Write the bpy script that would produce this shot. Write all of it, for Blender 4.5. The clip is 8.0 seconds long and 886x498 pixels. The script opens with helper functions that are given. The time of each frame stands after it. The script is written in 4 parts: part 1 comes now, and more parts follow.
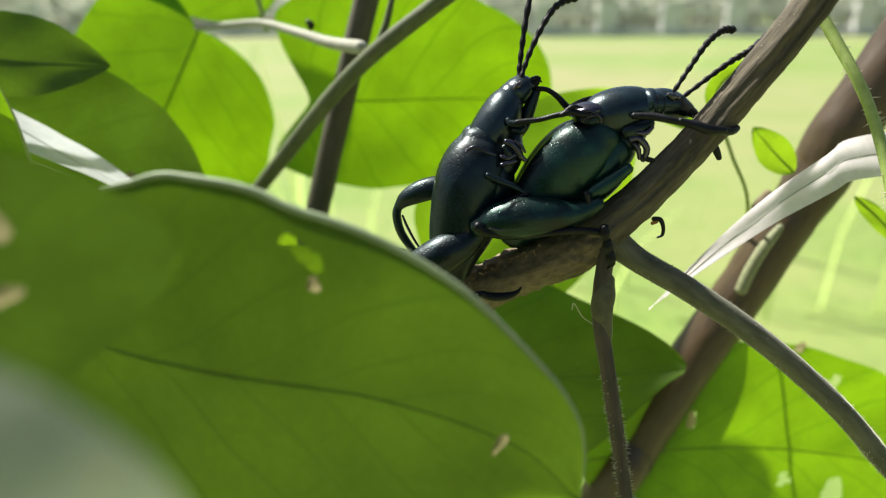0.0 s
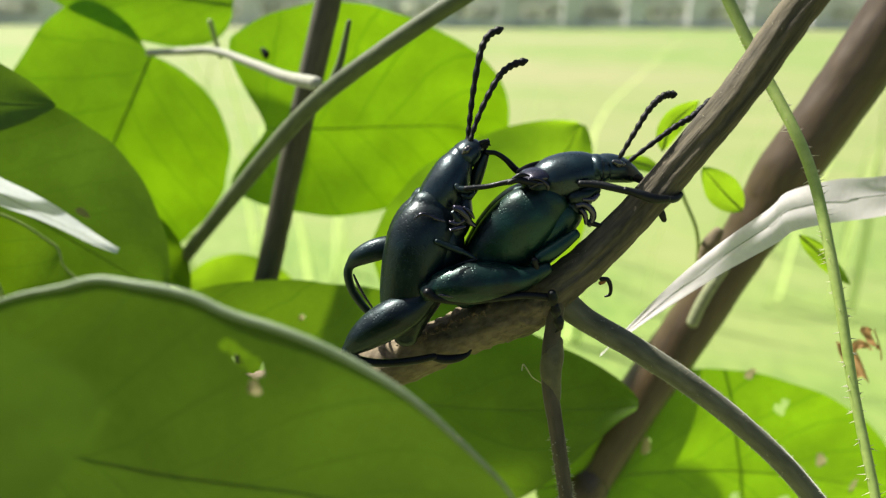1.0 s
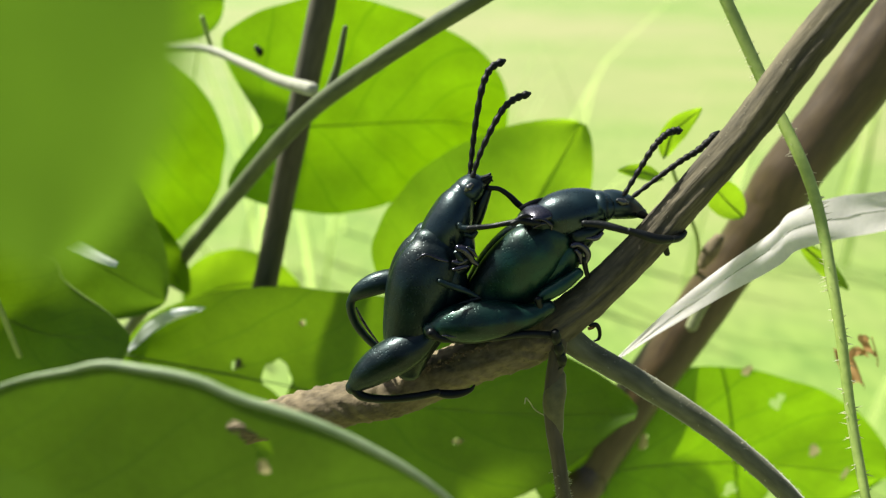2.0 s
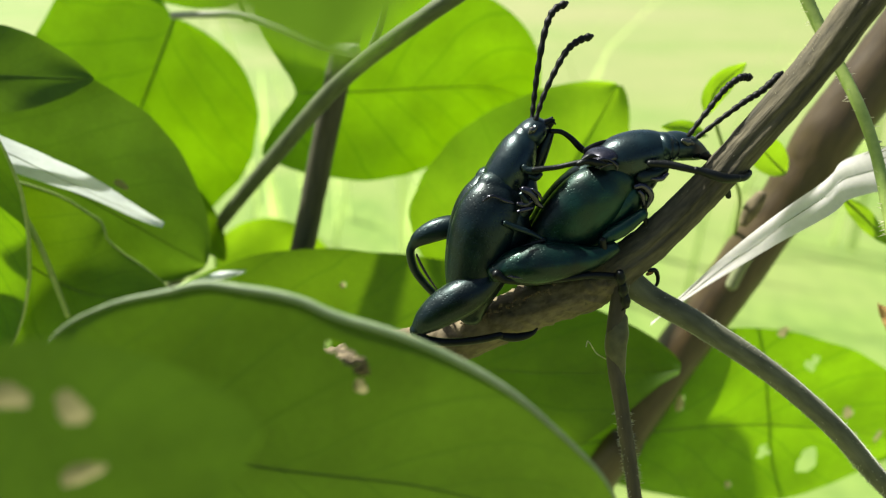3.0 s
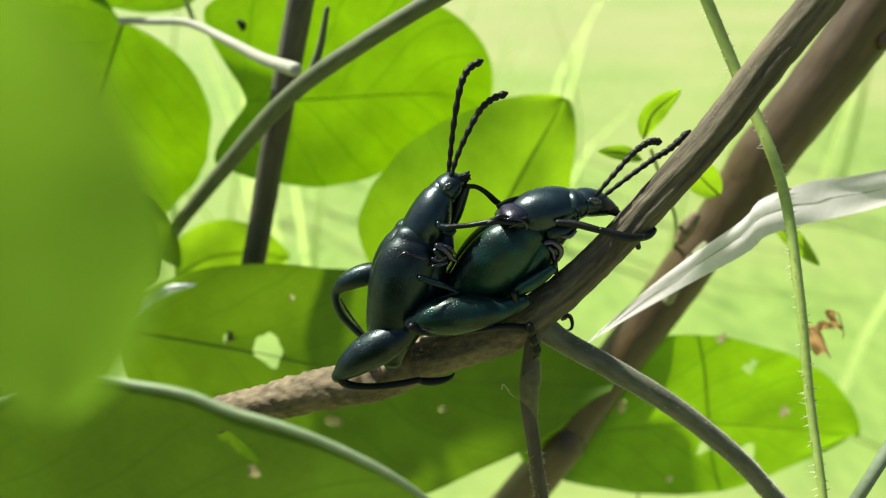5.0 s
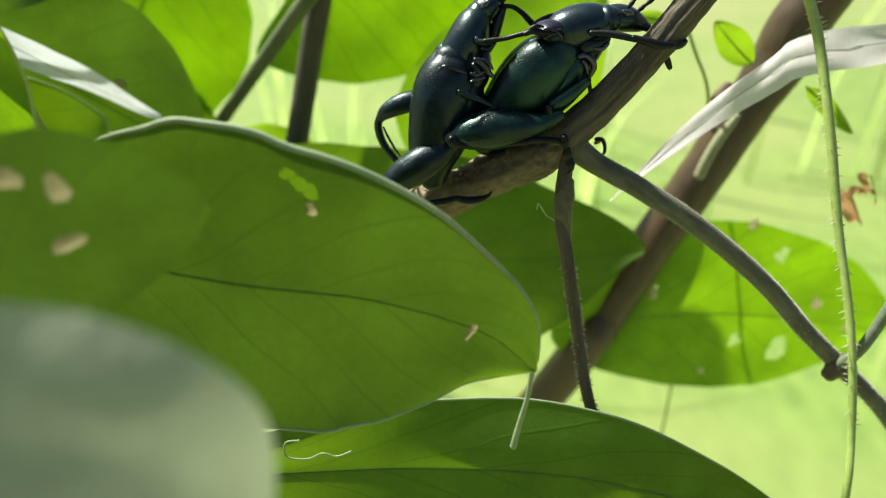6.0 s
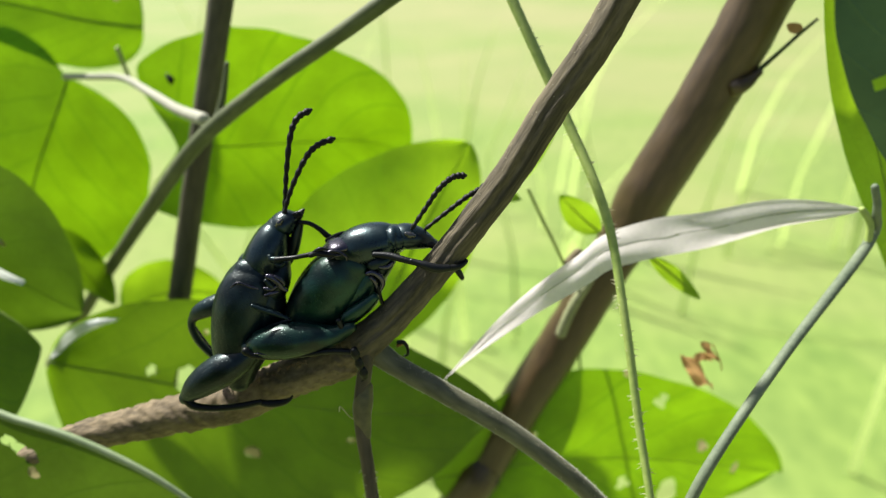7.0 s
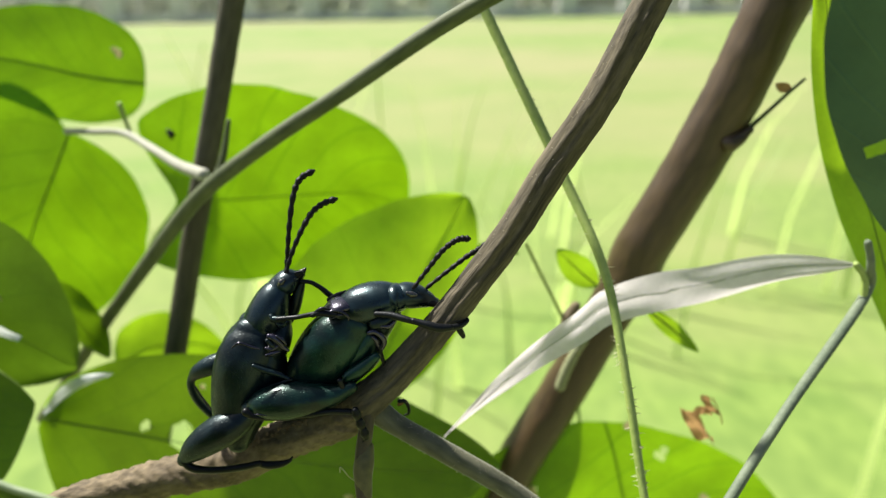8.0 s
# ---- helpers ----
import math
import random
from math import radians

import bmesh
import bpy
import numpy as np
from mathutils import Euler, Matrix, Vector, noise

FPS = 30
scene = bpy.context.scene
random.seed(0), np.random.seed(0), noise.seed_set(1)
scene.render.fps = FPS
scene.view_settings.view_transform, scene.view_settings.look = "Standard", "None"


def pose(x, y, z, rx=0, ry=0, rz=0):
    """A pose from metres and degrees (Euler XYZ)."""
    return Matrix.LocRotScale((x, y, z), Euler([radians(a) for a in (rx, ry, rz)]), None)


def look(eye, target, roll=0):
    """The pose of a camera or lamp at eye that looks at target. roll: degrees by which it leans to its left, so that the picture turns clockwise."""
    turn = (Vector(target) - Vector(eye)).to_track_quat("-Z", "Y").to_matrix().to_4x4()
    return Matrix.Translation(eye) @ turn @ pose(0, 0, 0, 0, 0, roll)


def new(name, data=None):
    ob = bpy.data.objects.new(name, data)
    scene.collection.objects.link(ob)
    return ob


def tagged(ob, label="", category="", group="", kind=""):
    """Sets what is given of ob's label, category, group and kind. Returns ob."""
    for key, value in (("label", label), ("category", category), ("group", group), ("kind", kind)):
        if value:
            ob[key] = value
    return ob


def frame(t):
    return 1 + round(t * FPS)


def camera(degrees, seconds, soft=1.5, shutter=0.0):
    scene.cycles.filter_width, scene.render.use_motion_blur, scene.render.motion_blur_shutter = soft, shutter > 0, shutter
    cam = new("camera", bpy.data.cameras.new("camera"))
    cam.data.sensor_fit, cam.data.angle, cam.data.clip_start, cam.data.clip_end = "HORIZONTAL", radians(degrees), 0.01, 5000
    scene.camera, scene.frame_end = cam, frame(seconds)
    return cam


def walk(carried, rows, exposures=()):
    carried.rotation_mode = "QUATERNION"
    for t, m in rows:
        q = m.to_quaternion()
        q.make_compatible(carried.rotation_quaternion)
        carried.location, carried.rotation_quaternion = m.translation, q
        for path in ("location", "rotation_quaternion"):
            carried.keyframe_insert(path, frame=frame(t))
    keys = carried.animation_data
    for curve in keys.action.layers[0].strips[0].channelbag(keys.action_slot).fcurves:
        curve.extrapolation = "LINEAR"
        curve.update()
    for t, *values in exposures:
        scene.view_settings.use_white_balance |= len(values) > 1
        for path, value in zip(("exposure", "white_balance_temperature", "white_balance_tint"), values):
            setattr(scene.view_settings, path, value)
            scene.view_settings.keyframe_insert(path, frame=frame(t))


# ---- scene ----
# All plan numbers are centimetres from the first camera; HIGH is its height above the field.
HIGH = 85.0


def C(p):
    return Vector((p[0], p[1], p[2] + HIGH)) / 100


cam = camera(66.0, 8.0, soft=1.2)
cam.data.dof.use_dof = True
cam.data.dof.focus_distance = 0.0735
cam.data.dof.aperture_fstop = 21.0
# seconds, place in cm, yaw, pitch, roll in degrees
PATH = [
    (0.0, 0.023, -0.015, -0.013, 0.32, -19.10, -0.12),
    (0.2, 0.323, 0.089, 0.211, -1.22, -19.24, 0.59),
    (0.4, 0.484, -0.069, 0.408, -1.59, -19.20, 0.61),
    (0.5, 0.450, 0.071, 0.412, -2.10, -18.50, 0.62),
    (0.6, 0.371, 0.031, 0.612, -2.35, -19.43, 0.40),
    (0.8, 0.277, 0.118, 0.641, -2.58, -20.27, 0.18),
    (1.0, 0.212, 0.209, 0.710, -2.54, -19.81, 0.41),
    (1.2, 0.258, 0.353, 0.962, -2.81, -20.40, 0.49),
    (2.3, -0.015, 0.555, 1.502, -2.65, -24.17, -0.27),
    (2.5, -0.252, 0.445, 1.410, -2.42, -24.41, -0.55),
    (3.0, -0.483, 0.353, 1.073, -2.56, -24.43, -0.46),
    (3.5, -0.368, 0.253, 0.504, -3.47, -24.54, -0.20),
    (4.0, -0.508, 0.198, 0.977, -3.76, -24.53, 0.02),
    (4.2, 0.087, 0.276, 1.276, -4.29, -24.95, 0.33),
    (5.3, 0.285, 0.539, 2.162, -2.79, -28.79, -0.60),
    (5.5, 0.070, 0.313, 1.770, -1.99, -29.14, -1.27),
    (6.0, 0.116, -0.704, 0.698, -0.74, -29.82, -1.54),
    (6.2, 1.204, -0.408, 1.241, -0.11, -29.52, -1.41),
    (6.5, 2.284, -0.277, 2.386, -1.04, -26.85, -1.06),
    (7.0, 2.445, -0.253, 2.228, -1.72, -24.15, -0.98),
    (7.5, 2.390, -0.210, 2.301, -2.37, -21.47, -0.92),
    (8.0, 2.353, -0.236, 2.421, -2.42, -20.52, -0.92),
]


def aimed(x, y, z, yaw, pitch, roll):
    eye, a, b = C((x, y, z)), radians(yaw), radians(pitch)
    ahead = Vector((-math.sin(a) * math.cos(b), math.cos(a) * math.cos(b), math.sin(b)))
    return look(eye, eye + ahead, roll)


walk(cam, [(row[0], aimed(*row[1:])) for row in PATH], exposures=[(0.0, 1.21, 6500, 9), (1.2, 1.21, 6500, 8), (2.3, 1.27, 6600, 1), (5.5, 1.27, 6600, 0), (6.5, 1.21, 6500, 7), (8.0, 1.21, 6500, 9)])

# ---- light ----
SUN = Vector((-0.55, 0.46, 0.98)).normalized()
world = bpy.data.worlds.new("sky")
scene.world = world
world.use_nodes = True
nodes = world.node_tree.nodes
sky = nodes.new("ShaderNodeTexSky")
sky.sky_type, sky.sun_disc = "NISHITA", False
sky.sun_elevation = math.asin(SUN.z)
sky.sun_rotation = math.atan2(SUN.x, SUN.y)
sky.dust_density, sky.air_density = 3.0, 1.0
world.node_tree.links.new(sky.outputs[0], nodes["Background"].inputs[0])
nodes["Background"].inputs[1].default_value = 0.05
sun = new("sun", bpy.data.lights.new("sun", "SUN"))
sun.data.energy, sun.data.angle, sun.data.color = 5.0, radians(1.5), (1.0, 0.95, 0.86)
sun.matrix_world = look((0, 0, 5), Vector((0, 0, 5)) - SUN)


# ---- materials ----
def material(name):
    m = bpy.data.materials.new(name)
    m.use_nodes = True
    t = m.node_tree
    return m, t, t.nodes["Principled BSDF"], t.nodes["Material Output"]


def node(t, kind, **values):
    n = t.nodes.new(kind)
    for key, value in values.items():
        n.inputs[key.replace("_", " ")].default_value = value
    return n


def maths(t, operation, a, b=None, clamp=False):
    n = t.nodes.new("ShaderNodeMath")
    n.operation, n.use_clamp = operation, clamp
    for k, v in enumerate((a, b)):
        if v is None:
            continue
        if isinstance(v, (int, float)):
            n.inputs[k].default_value = v
        else:
            t.links.new(v, n.inputs[k])
    return n.outputs[0]


def mixed(t, factor, a, b):
    n = t.nodes.new("ShaderNodeMix")
    n.data_type = "RGBA"
    for slot, v in ((0, factor), (6, a), (7, b)):
        if isinstance(v, (int, float)):
            n.inputs[slot].default_value = v
        elif isinstance(v, tuple):
            n.inputs[slot].default_value = (*v, 1)
        else:
            t.links.new(v, n.inputs[slot])
    return n.outputs[2]


def grain(t, scale, detail=4.0, stretch=(1, 1, 1), along=False):
    """Noise in the object's metres, or along and round its own line."""
    c = t.nodes.new("ShaderNodeTexCoord")
    mp = t.nodes.new("ShaderNodeMapping")
    mp.inputs["Scale"].default_value = stretch
    t.links.new(c.outputs["UV" if along else "Object"], mp.inputs["Vector"])
    n = node(t, "ShaderNodeTexNoise", Scale=scale, Detail=detail)
    t.links.new(mp.outputs[0], n.inputs["Vector"])
    return n.outputs["Fac"]


def spread(t, value, low, high):
    n = t.nodes.new("ShaderNodeMapRange")
    n.inputs["From Min"].default_value, n.inputs["From Max"].default_value = low, high
    t.links.new(value, n.inputs["Value"])
    return n.outputs[0]


def relief(t, shader, height, strength, distance=0.0002):
    n = node(t, "ShaderNodeBump", Strength=strength, Distance=distance)
    t.links.new(height, n.inputs["Height"])
    t.links.new(n.outputs[0], shader.inputs["Normal"])


def plain(name, dark, light, rough=0.6, scale=900.0, stretch=(1, 1, 1), bump=0.4, metal=0.0, coat=0.0, big=120.0, along=False, down=0.0):
    """Two colours mixed by a fine and a coarse grain, with relief."""
    m, t, s, _ = material(name)
    fine, coarse = grain(t, scale, 5.0, stretch, along), grain(t, big, 3.0, stretch, along)
    both = maths(t, "ADD", maths(t, "MULTIPLY", fine, 0.5), maths(t, "MULTIPLY", coarse, 0.5))
    t.links.new(mixed(t, spread(t, both, 0.32, 0.68), dark, light), s.inputs["Base Color"])
    s.inputs["Roughness"].default_value, s.inputs["Metallic"].default_value = rough, metal
    s.inputs["Coat Weight"].default_value, s.inputs["Coat Roughness"].default_value = coat, 0.12
    s.inputs["Sheen Weight"].default_value, s.inputs["Sheen Roughness"].default_value = down, 0.3
    relief(t, s, both, bump)
    return m


def leaf_material(name, face, glow, vein, share=0.55, rough=0.45, ribs=7.0, blotch=0.35, spots=0.0):
    """A thin blade: a glossy face and light that comes through it; side ribs and mottling by the leaf's own coordinates."""
    m, t, s, out = material(name)
    uv = t.nodes.new("ShaderNodeUVMap")
    xy = t.nodes.new("ShaderNodeSeparateXYZ")
    t.links.new(uv.outputs[0], xy.inputs[0])
    side = maths(t, "ABSOLUTE", maths(t, "SUBTRACT", maths(t, "MULTIPLY", xy.outputs[1], 2.0), 1.0))
    wob = grain(t, 90.0, 3.0)
    run = maths(t, "SUBTRACT", maths(t, "MULTIPLY", xy.outputs[0], ribs), maths(t, "MULTIPLY", maths(t, "POWER", side, 0.8), ribs * 0.33))
    run = maths(t, "ADD", run, maths(t, "MULTIPLY", wob, 0.5))
    away = maths(t, "ABSOLUTE", maths(t, "SUBTRACT", maths(t, "FRACT", run), 0.5))
    rib = maths(t, "SUBTRACT", 1.0, spread(t, away, 0.0, 0.06), True)
    cells = t.nodes.new("ShaderNodeTexVoronoi")
    cells.feature = "DISTANCE_TO_EDGE"
    cells.inputs["Scale"].default_value = 420.0
    tc = t.nodes.new("ShaderNodeTexCoord")
    t.links.new(tc.outputs["Object"], cells.inputs["Vector"])
    net = maths(t, "SUBTRACT", 1.0, spread(t, cells.outputs["Distance"], 0.0, 0.09), True)
    lines = maths(t, "ADD", maths(t, "MULTIPLY", rib, 0.75), maths(t, "MULTIPLY", net, 0.10), True)
    mott = spread(t, grain(t, 140.0, 5.0), 0.3, 0.7)
    fine = spread(t, grain(t, 1500.0, 3.0), 0.3, 0.7)
    shade = maths(t, "ADD", maths(t, "MULTIPLY", mott, 0.75), maths(t, "MULTIPLY", fine, 0.25))

    def tint(colour):
        low = tuple(c * (1 - blotch) for c in colour)
        c = mixed(t, shade, low, colour)
        c = mixed(t, lines, c, tuple(a * b for a, b in zip(colour, vein)))
        if spots:
            dots = maths(t, "GREATER_THAN", grain(t, 330.0, 2.0), 1.0 - spots)
            c = mixed(t, dots, c, (0.5, 0.42, 0.2))
        return c

    t.links.new(tint(face), s.inputs["Base Color"])
    s.inputs["Roughness"].default_value = rough
    s.inputs["Specular IOR Level"].default_value = 0.35
    relief(t, s, maths(t, "ADD", lines, maths(t, "MULTIPLY", fine, 0.3)), 0.35, 0.0003)
    through_it = t.nodes.new("ShaderNodeBsdfTranslucent")
    t.links.new(tint(glow), through_it.inputs["Color"])
    mix = t.nodes.new("ShaderNodeMixShader")
    mix.inputs[0].default_value = share
    t.links.new(s.outputs[0], mix.inputs[1])
    t.links.new(through_it.outputs[0], mix.inputs[2])
    t.links.new(mix.outputs[0], out.inputs["Surface"])
    return m


def shell(name, base, sheen, rough, metal, coat=0.10, dent=0.30):
    """Beetle cuticle: dark, with a metallic sheen that drifts in colour, pitted and finely creased."""
    m, t, s, _ = material(name)
    drift = spread(t, grain(t, 130.0, 3.0), 0.36, 0.66)
    worn = maths(t, "MULTIPLY", spread(t, grain(t, 520.0, 4.0), 0.50, 0.72), 0.35)
    c = mixed(t, drift, base, sheen)
    t.links.new(mixed(t, worn, c, tuple(1.5 * v + 0.002 for v in sheen)), s.inputs["Base Color"])
    s.inputs["Metallic"].default_value = metal
    t.links.new(maths(t, "ADD", maths(t, "MULTIPLY", grain(t, 900.0, 4.0), 0.34), rough - 0.17), s.inputs["Roughness"])
    s.inputs["Coat Weight"].default_value, s.inputs["Coat Roughness"].default_value = coat, 0.24
    pits = t.nodes.new("ShaderNodeTexVoronoi")
    pits.inputs["Scale"].default_value = 3000.0
    tc = t.nodes.new("ShaderNodeTexCoord")
    t.links.new(tc.outputs["Object"], pits.inputs["Vector"])
    dents = maths(t, "MULTIPLY", spread(t, pits.outputs["Distance"], 0.0, 0.35), 0.35)
    uneven = maths(t, "ADD", dents, maths(t, "MULTIPLY", grain(t, 420.0, 3.0), 1.5))
    relief(t, s, uneven, dent, 0.0002)
    return m


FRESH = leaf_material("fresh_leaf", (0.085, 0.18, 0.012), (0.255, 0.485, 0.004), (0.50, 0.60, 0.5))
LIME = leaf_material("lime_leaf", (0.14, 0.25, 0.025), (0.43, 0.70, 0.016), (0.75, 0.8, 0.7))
# Next two are darker than fresh_leaf: shade from other leaves painted into them.
DEEP = leaf_material("shade_darkened_leaf", (0.050, 0.096, 0.011), (0.180, 0.325, 0.005), (0.62, 0.68, 0.65), share=0.5)
NEAR = leaf_material("shade_dulled_leaf", (0.058, 0.104, 0.014), (0.116, 0.218, 0.008), (0.66, 0.71, 0.68), share=0.5, rough=0.55, ribs=8.0)
# Pale grey stands for reflected sky, put into the base colour; spots are tan blotches.
DULL = leaf_material("sky_greyed_leaf", (0.42, 0.46, 0.35), (0.40, 0.46, 0.29), (0.85, 0.85, 0.85), share=0.3, rough=0.6, spots=0.30)
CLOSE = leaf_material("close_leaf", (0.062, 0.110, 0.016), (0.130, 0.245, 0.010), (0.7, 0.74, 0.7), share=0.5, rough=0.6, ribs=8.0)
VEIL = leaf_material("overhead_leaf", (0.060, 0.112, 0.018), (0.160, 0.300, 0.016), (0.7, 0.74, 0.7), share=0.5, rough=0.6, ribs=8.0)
# Dark bluish green holds the right-hand leaf's shade in the colour itself.
SHADY = leaf_material("shade_coloured_leaf", (0.035, 0.07, 0.035), (0.04, 0.09, 0.03), (0.9, 0.9, 0.9), share=0.3, rough=0.5)
PALE = leaf_material("pale_underside", (0.80, 0.75, 0.80), (0.86, 0.80, 0.84), (0.84, 0.80, 0.84), share=0.5, rough=0.5, ribs=16.0, blotch=0.3)
# Bluish white imitates sky mirrored on a glossy leaf face.
SILVER = leaf_material("painted_sky_gloss", (0.74, 0.78, 0.83), (0.82, 0.86, 0.90), (0.92, 0.92, 0.92), share=0.38, rough=0.35)
RIM = plain("leaf_edge", (0.15, 0.21, 0.10), (0.24, 0.30, 0.17), rough=0.6)
RIB = leaf_material("leaf_rib", (0.12, 0.20, 0.04), (0.22, 0.34, 0.03), (1, 1, 1), share=0.4)
SCAR = leaf_material("dead_patch", (0.40, 0.33, 0.17), (0.50, 0.44, 0.23), (0.9, 0.9, 0.9), share=0.5, rough=0.8)


def bark(name, dark, light, furrow):
    """Old bark: fine grain, mid lumps and long dark furrows along the stem."""
    m, t, s, _ = material(name)
    fine, lumps = grain(t, 2600.0, 4.0, (0.3, 1, 1), True), grain(t, 900.0, 4.0, (0.14, 1, 1), True)
    lines = spread(t, grain(t, 640.0, 3.0, (0.045, 1, 1), True), 0.30, 0.46)
    both = maths(t, "ADD", maths(t, "MULTIPLY", fine, 0.4), maths(t, "MULTIPLY", lumps, 0.6))
    c = mixed(t, spread(t, both, 0.34, 0.66), dark, light)
    t.links.new(mixed(t, lines, furrow, c), s.inputs["Base Color"])
    s.inputs["Roughness"].default_value = 0.85
    relief(t, s, maths(t, "ADD", both, maths(t, "MULTIPLY", lines, 0.5)), 0.7, 0.0003)
    return m


BARK = bark("grey_brown_bark", (0.032, 0.027, 0.017), (0.130, 0.108, 0.066), (0.010, 0.008, 0.005))
ROUGH = plain("knobbly_tan_bark", (0.050, 0.037, 0.020), (0.215, 0.168, 0.098), rough=0.85, scale=1700.0, stretch=(0.5, 1, 1), bump=1.0, big=520.0, along=True)
WOOD = plain("smooth_brown_bark", (0.030, 0.019, 0.009), (0.076, 0.050, 0.024), rough=0.42, scale=900.0, stretch=(0.3, 1, 1), bump=0.6, big=200.0, along=True)
DUSKY = plain("dark_olive_bark", (0.032, 0.030, 0.016), (0.082, 0.077, 0.044), rough=0.75, scale=1000.0, stretch=(0.3, 1, 1), bump=0.6, big=260.0, along=True)
TWIG = plain("olive_twig", (0.034, 0.048, 0.016), (0.094, 0.116, 0.045), rough=0.7, down=0.15, scale=1200.0, stretch=(0.3, 1, 1), bump=0.6, big=500.0, along=True)
FUZZY = plain("downy_olive_bark", (0.050, 0.052, 0.030), (0.140, 0.140, 0.088), rough=0.8, down=0.5, scale=1300.0, stretch=(0.3, 1, 1), bump=0.9, big=480.0, along=True)
DOWNY = plain("downy_brown_bark", (0.036, 0.029, 0.016), (0.115, 0.092, 0.052), rough=0.8, down=0.2, scale=1200.0, stretch=(0.25, 1, 1), bump=0.9, big=450.0, along=True)
GREY = plain("downy_petiole", (0.25, 0.26, 0.20), (0.40, 0.40, 0.32), rough=0.8, down=0.4)
SHOOT = plain("pale_shoot", (0.14, 0.16, 0.08), (0.27, 0.28, 0.16), rough=0.7, scale=1300.0)
STALK = plain("green_stalk", (0.19, 0.28, 0.060), (0.33, 0.41, 0.12), rough=0.5, scale=1300.0)
BLUISH = plain("waxy_stalk", (0.075, 0.105, 0.065), (0.15, 0.185, 0.12), rough=0.7, scale=1300.0)
HAIR = leaf_material("stem_hair", (0.62, 0.60, 0.48), (0.92, 0.90, 0.76), (1, 1, 1), share=0.6, rough=0.6)
DEAD = leaf_material("dry_leaf", (0.42, 0.24, 0.10), (0.62, 0.38, 0.17), (0.6, 0.55, 0.5), share=0.45, rough=0.8)
BLUE = shell("blue_black_shell", (0.003, 0.008, 0.010), (0.007, 0.022, 0.025), 0.38, 0.6, coat=0.20, dent=0.5)
GLOSSY = shell("glossy_blue_black_shell", (0.005, 0.012, 0.015), (0.012, 0.032, 0.040), 0.30, 0.65, coat=0.35, dent=0.22)
GREEN = shell("green_black_shell", (0.003, 0.010, 0.010), (0.006, 0.042, 0.030), 0.36, 0.6, coat=0.20, dent=0.5)
VIOLET = shell("violet_shell", (0.010, 0.010, 0.018), (0.060, 0.056, 0.090), 0.24, 0.8, coat=0.5)
BLACK = shell("black_horn", (0.004, 0.005, 0.006), (0.009, 0.011, 0.013), 0.5, 0.7)
HORN = plain("dull_black_horn", (0.004, 0.004, 0.005), (0.008, 0.008, 0.010), rough=0.55, metal=0.6, bump=0.2)
EYE = plain("beetle_eye", (0.01, 0.01, 0.01), (0.02, 0.02, 0.02), rough=0.08, bump=0.0, coat=1.0)


# ---- building ----
def thing(name, at, label, category, kind="", group=""):
    ob = tagged(new(name), label, category, group, kind)
    ob.location = C(at)
    return ob


def part(name, verts, faces, mat, parent, label="", uvs=None, origin=None, smooth=True):
    """One mesh object under a thing or a part; verts are world metres, origin is a world place."""
    top, base = parent, Vector((0, 0, 0))
    while top is not None:
        base = base + top.location
        top = top.parent
    o = Vector(origin) if origin is not None else (base.copy() if parent else Vector((0, 0, 0)))
    me = bpy.data.meshes.new(name)
    me.from_pydata([tuple(Vector(v) - o) for v in verts], [], faces)
    if uvs:
        layer = me.uv_layers.new(name="UVMap")
        for lp in me.loops:
            layer.data[lp.index].uv = uvs[lp.vertex_index]
    me.polygons.foreach_set("use_smooth", [smooth] * len(me.polygons))
    me.materials.append(mat)
    me.update()
    ob = new(name, me)
    ob.parent = parent
    ob.location = o - base
    if label:
        ob["label"] = label
    return ob


def spline(points, steps):
    """Catmull-Rom through rows of equal length, with steps samples to a span."""
    p = np.array(points, float)
    p = np.vstack([2 * p[0] - p[1], p, 2 * p[-1] - p[-2]])
    out = []
    for i in range(1, len(p) - 2):
        a, b, c, d = p[i - 1], p[i], p[i + 1], p[i + 2]
        for s in np.linspace(0, 1, steps, endpoint=False):
            out.append(0.5 * (2 * b + (c - a) * s + (2 * a - 5 * b + 4 * c - d) * s**2 + (3 * b - a - 3 * c + d) * s**3))
    return np.vstack([out, p[-2]])


def frames_along(path, ref):
    t = np.gradient(path, axis=0)
    t /= np.linalg.norm(t, axis=1)[:, None] + 1e-12
    a = np.cross(t, ref)
    a /= np.linalg.norm(a, axis=1)[:, None] + 1e-12
    return t, a, np.cross(a, t)


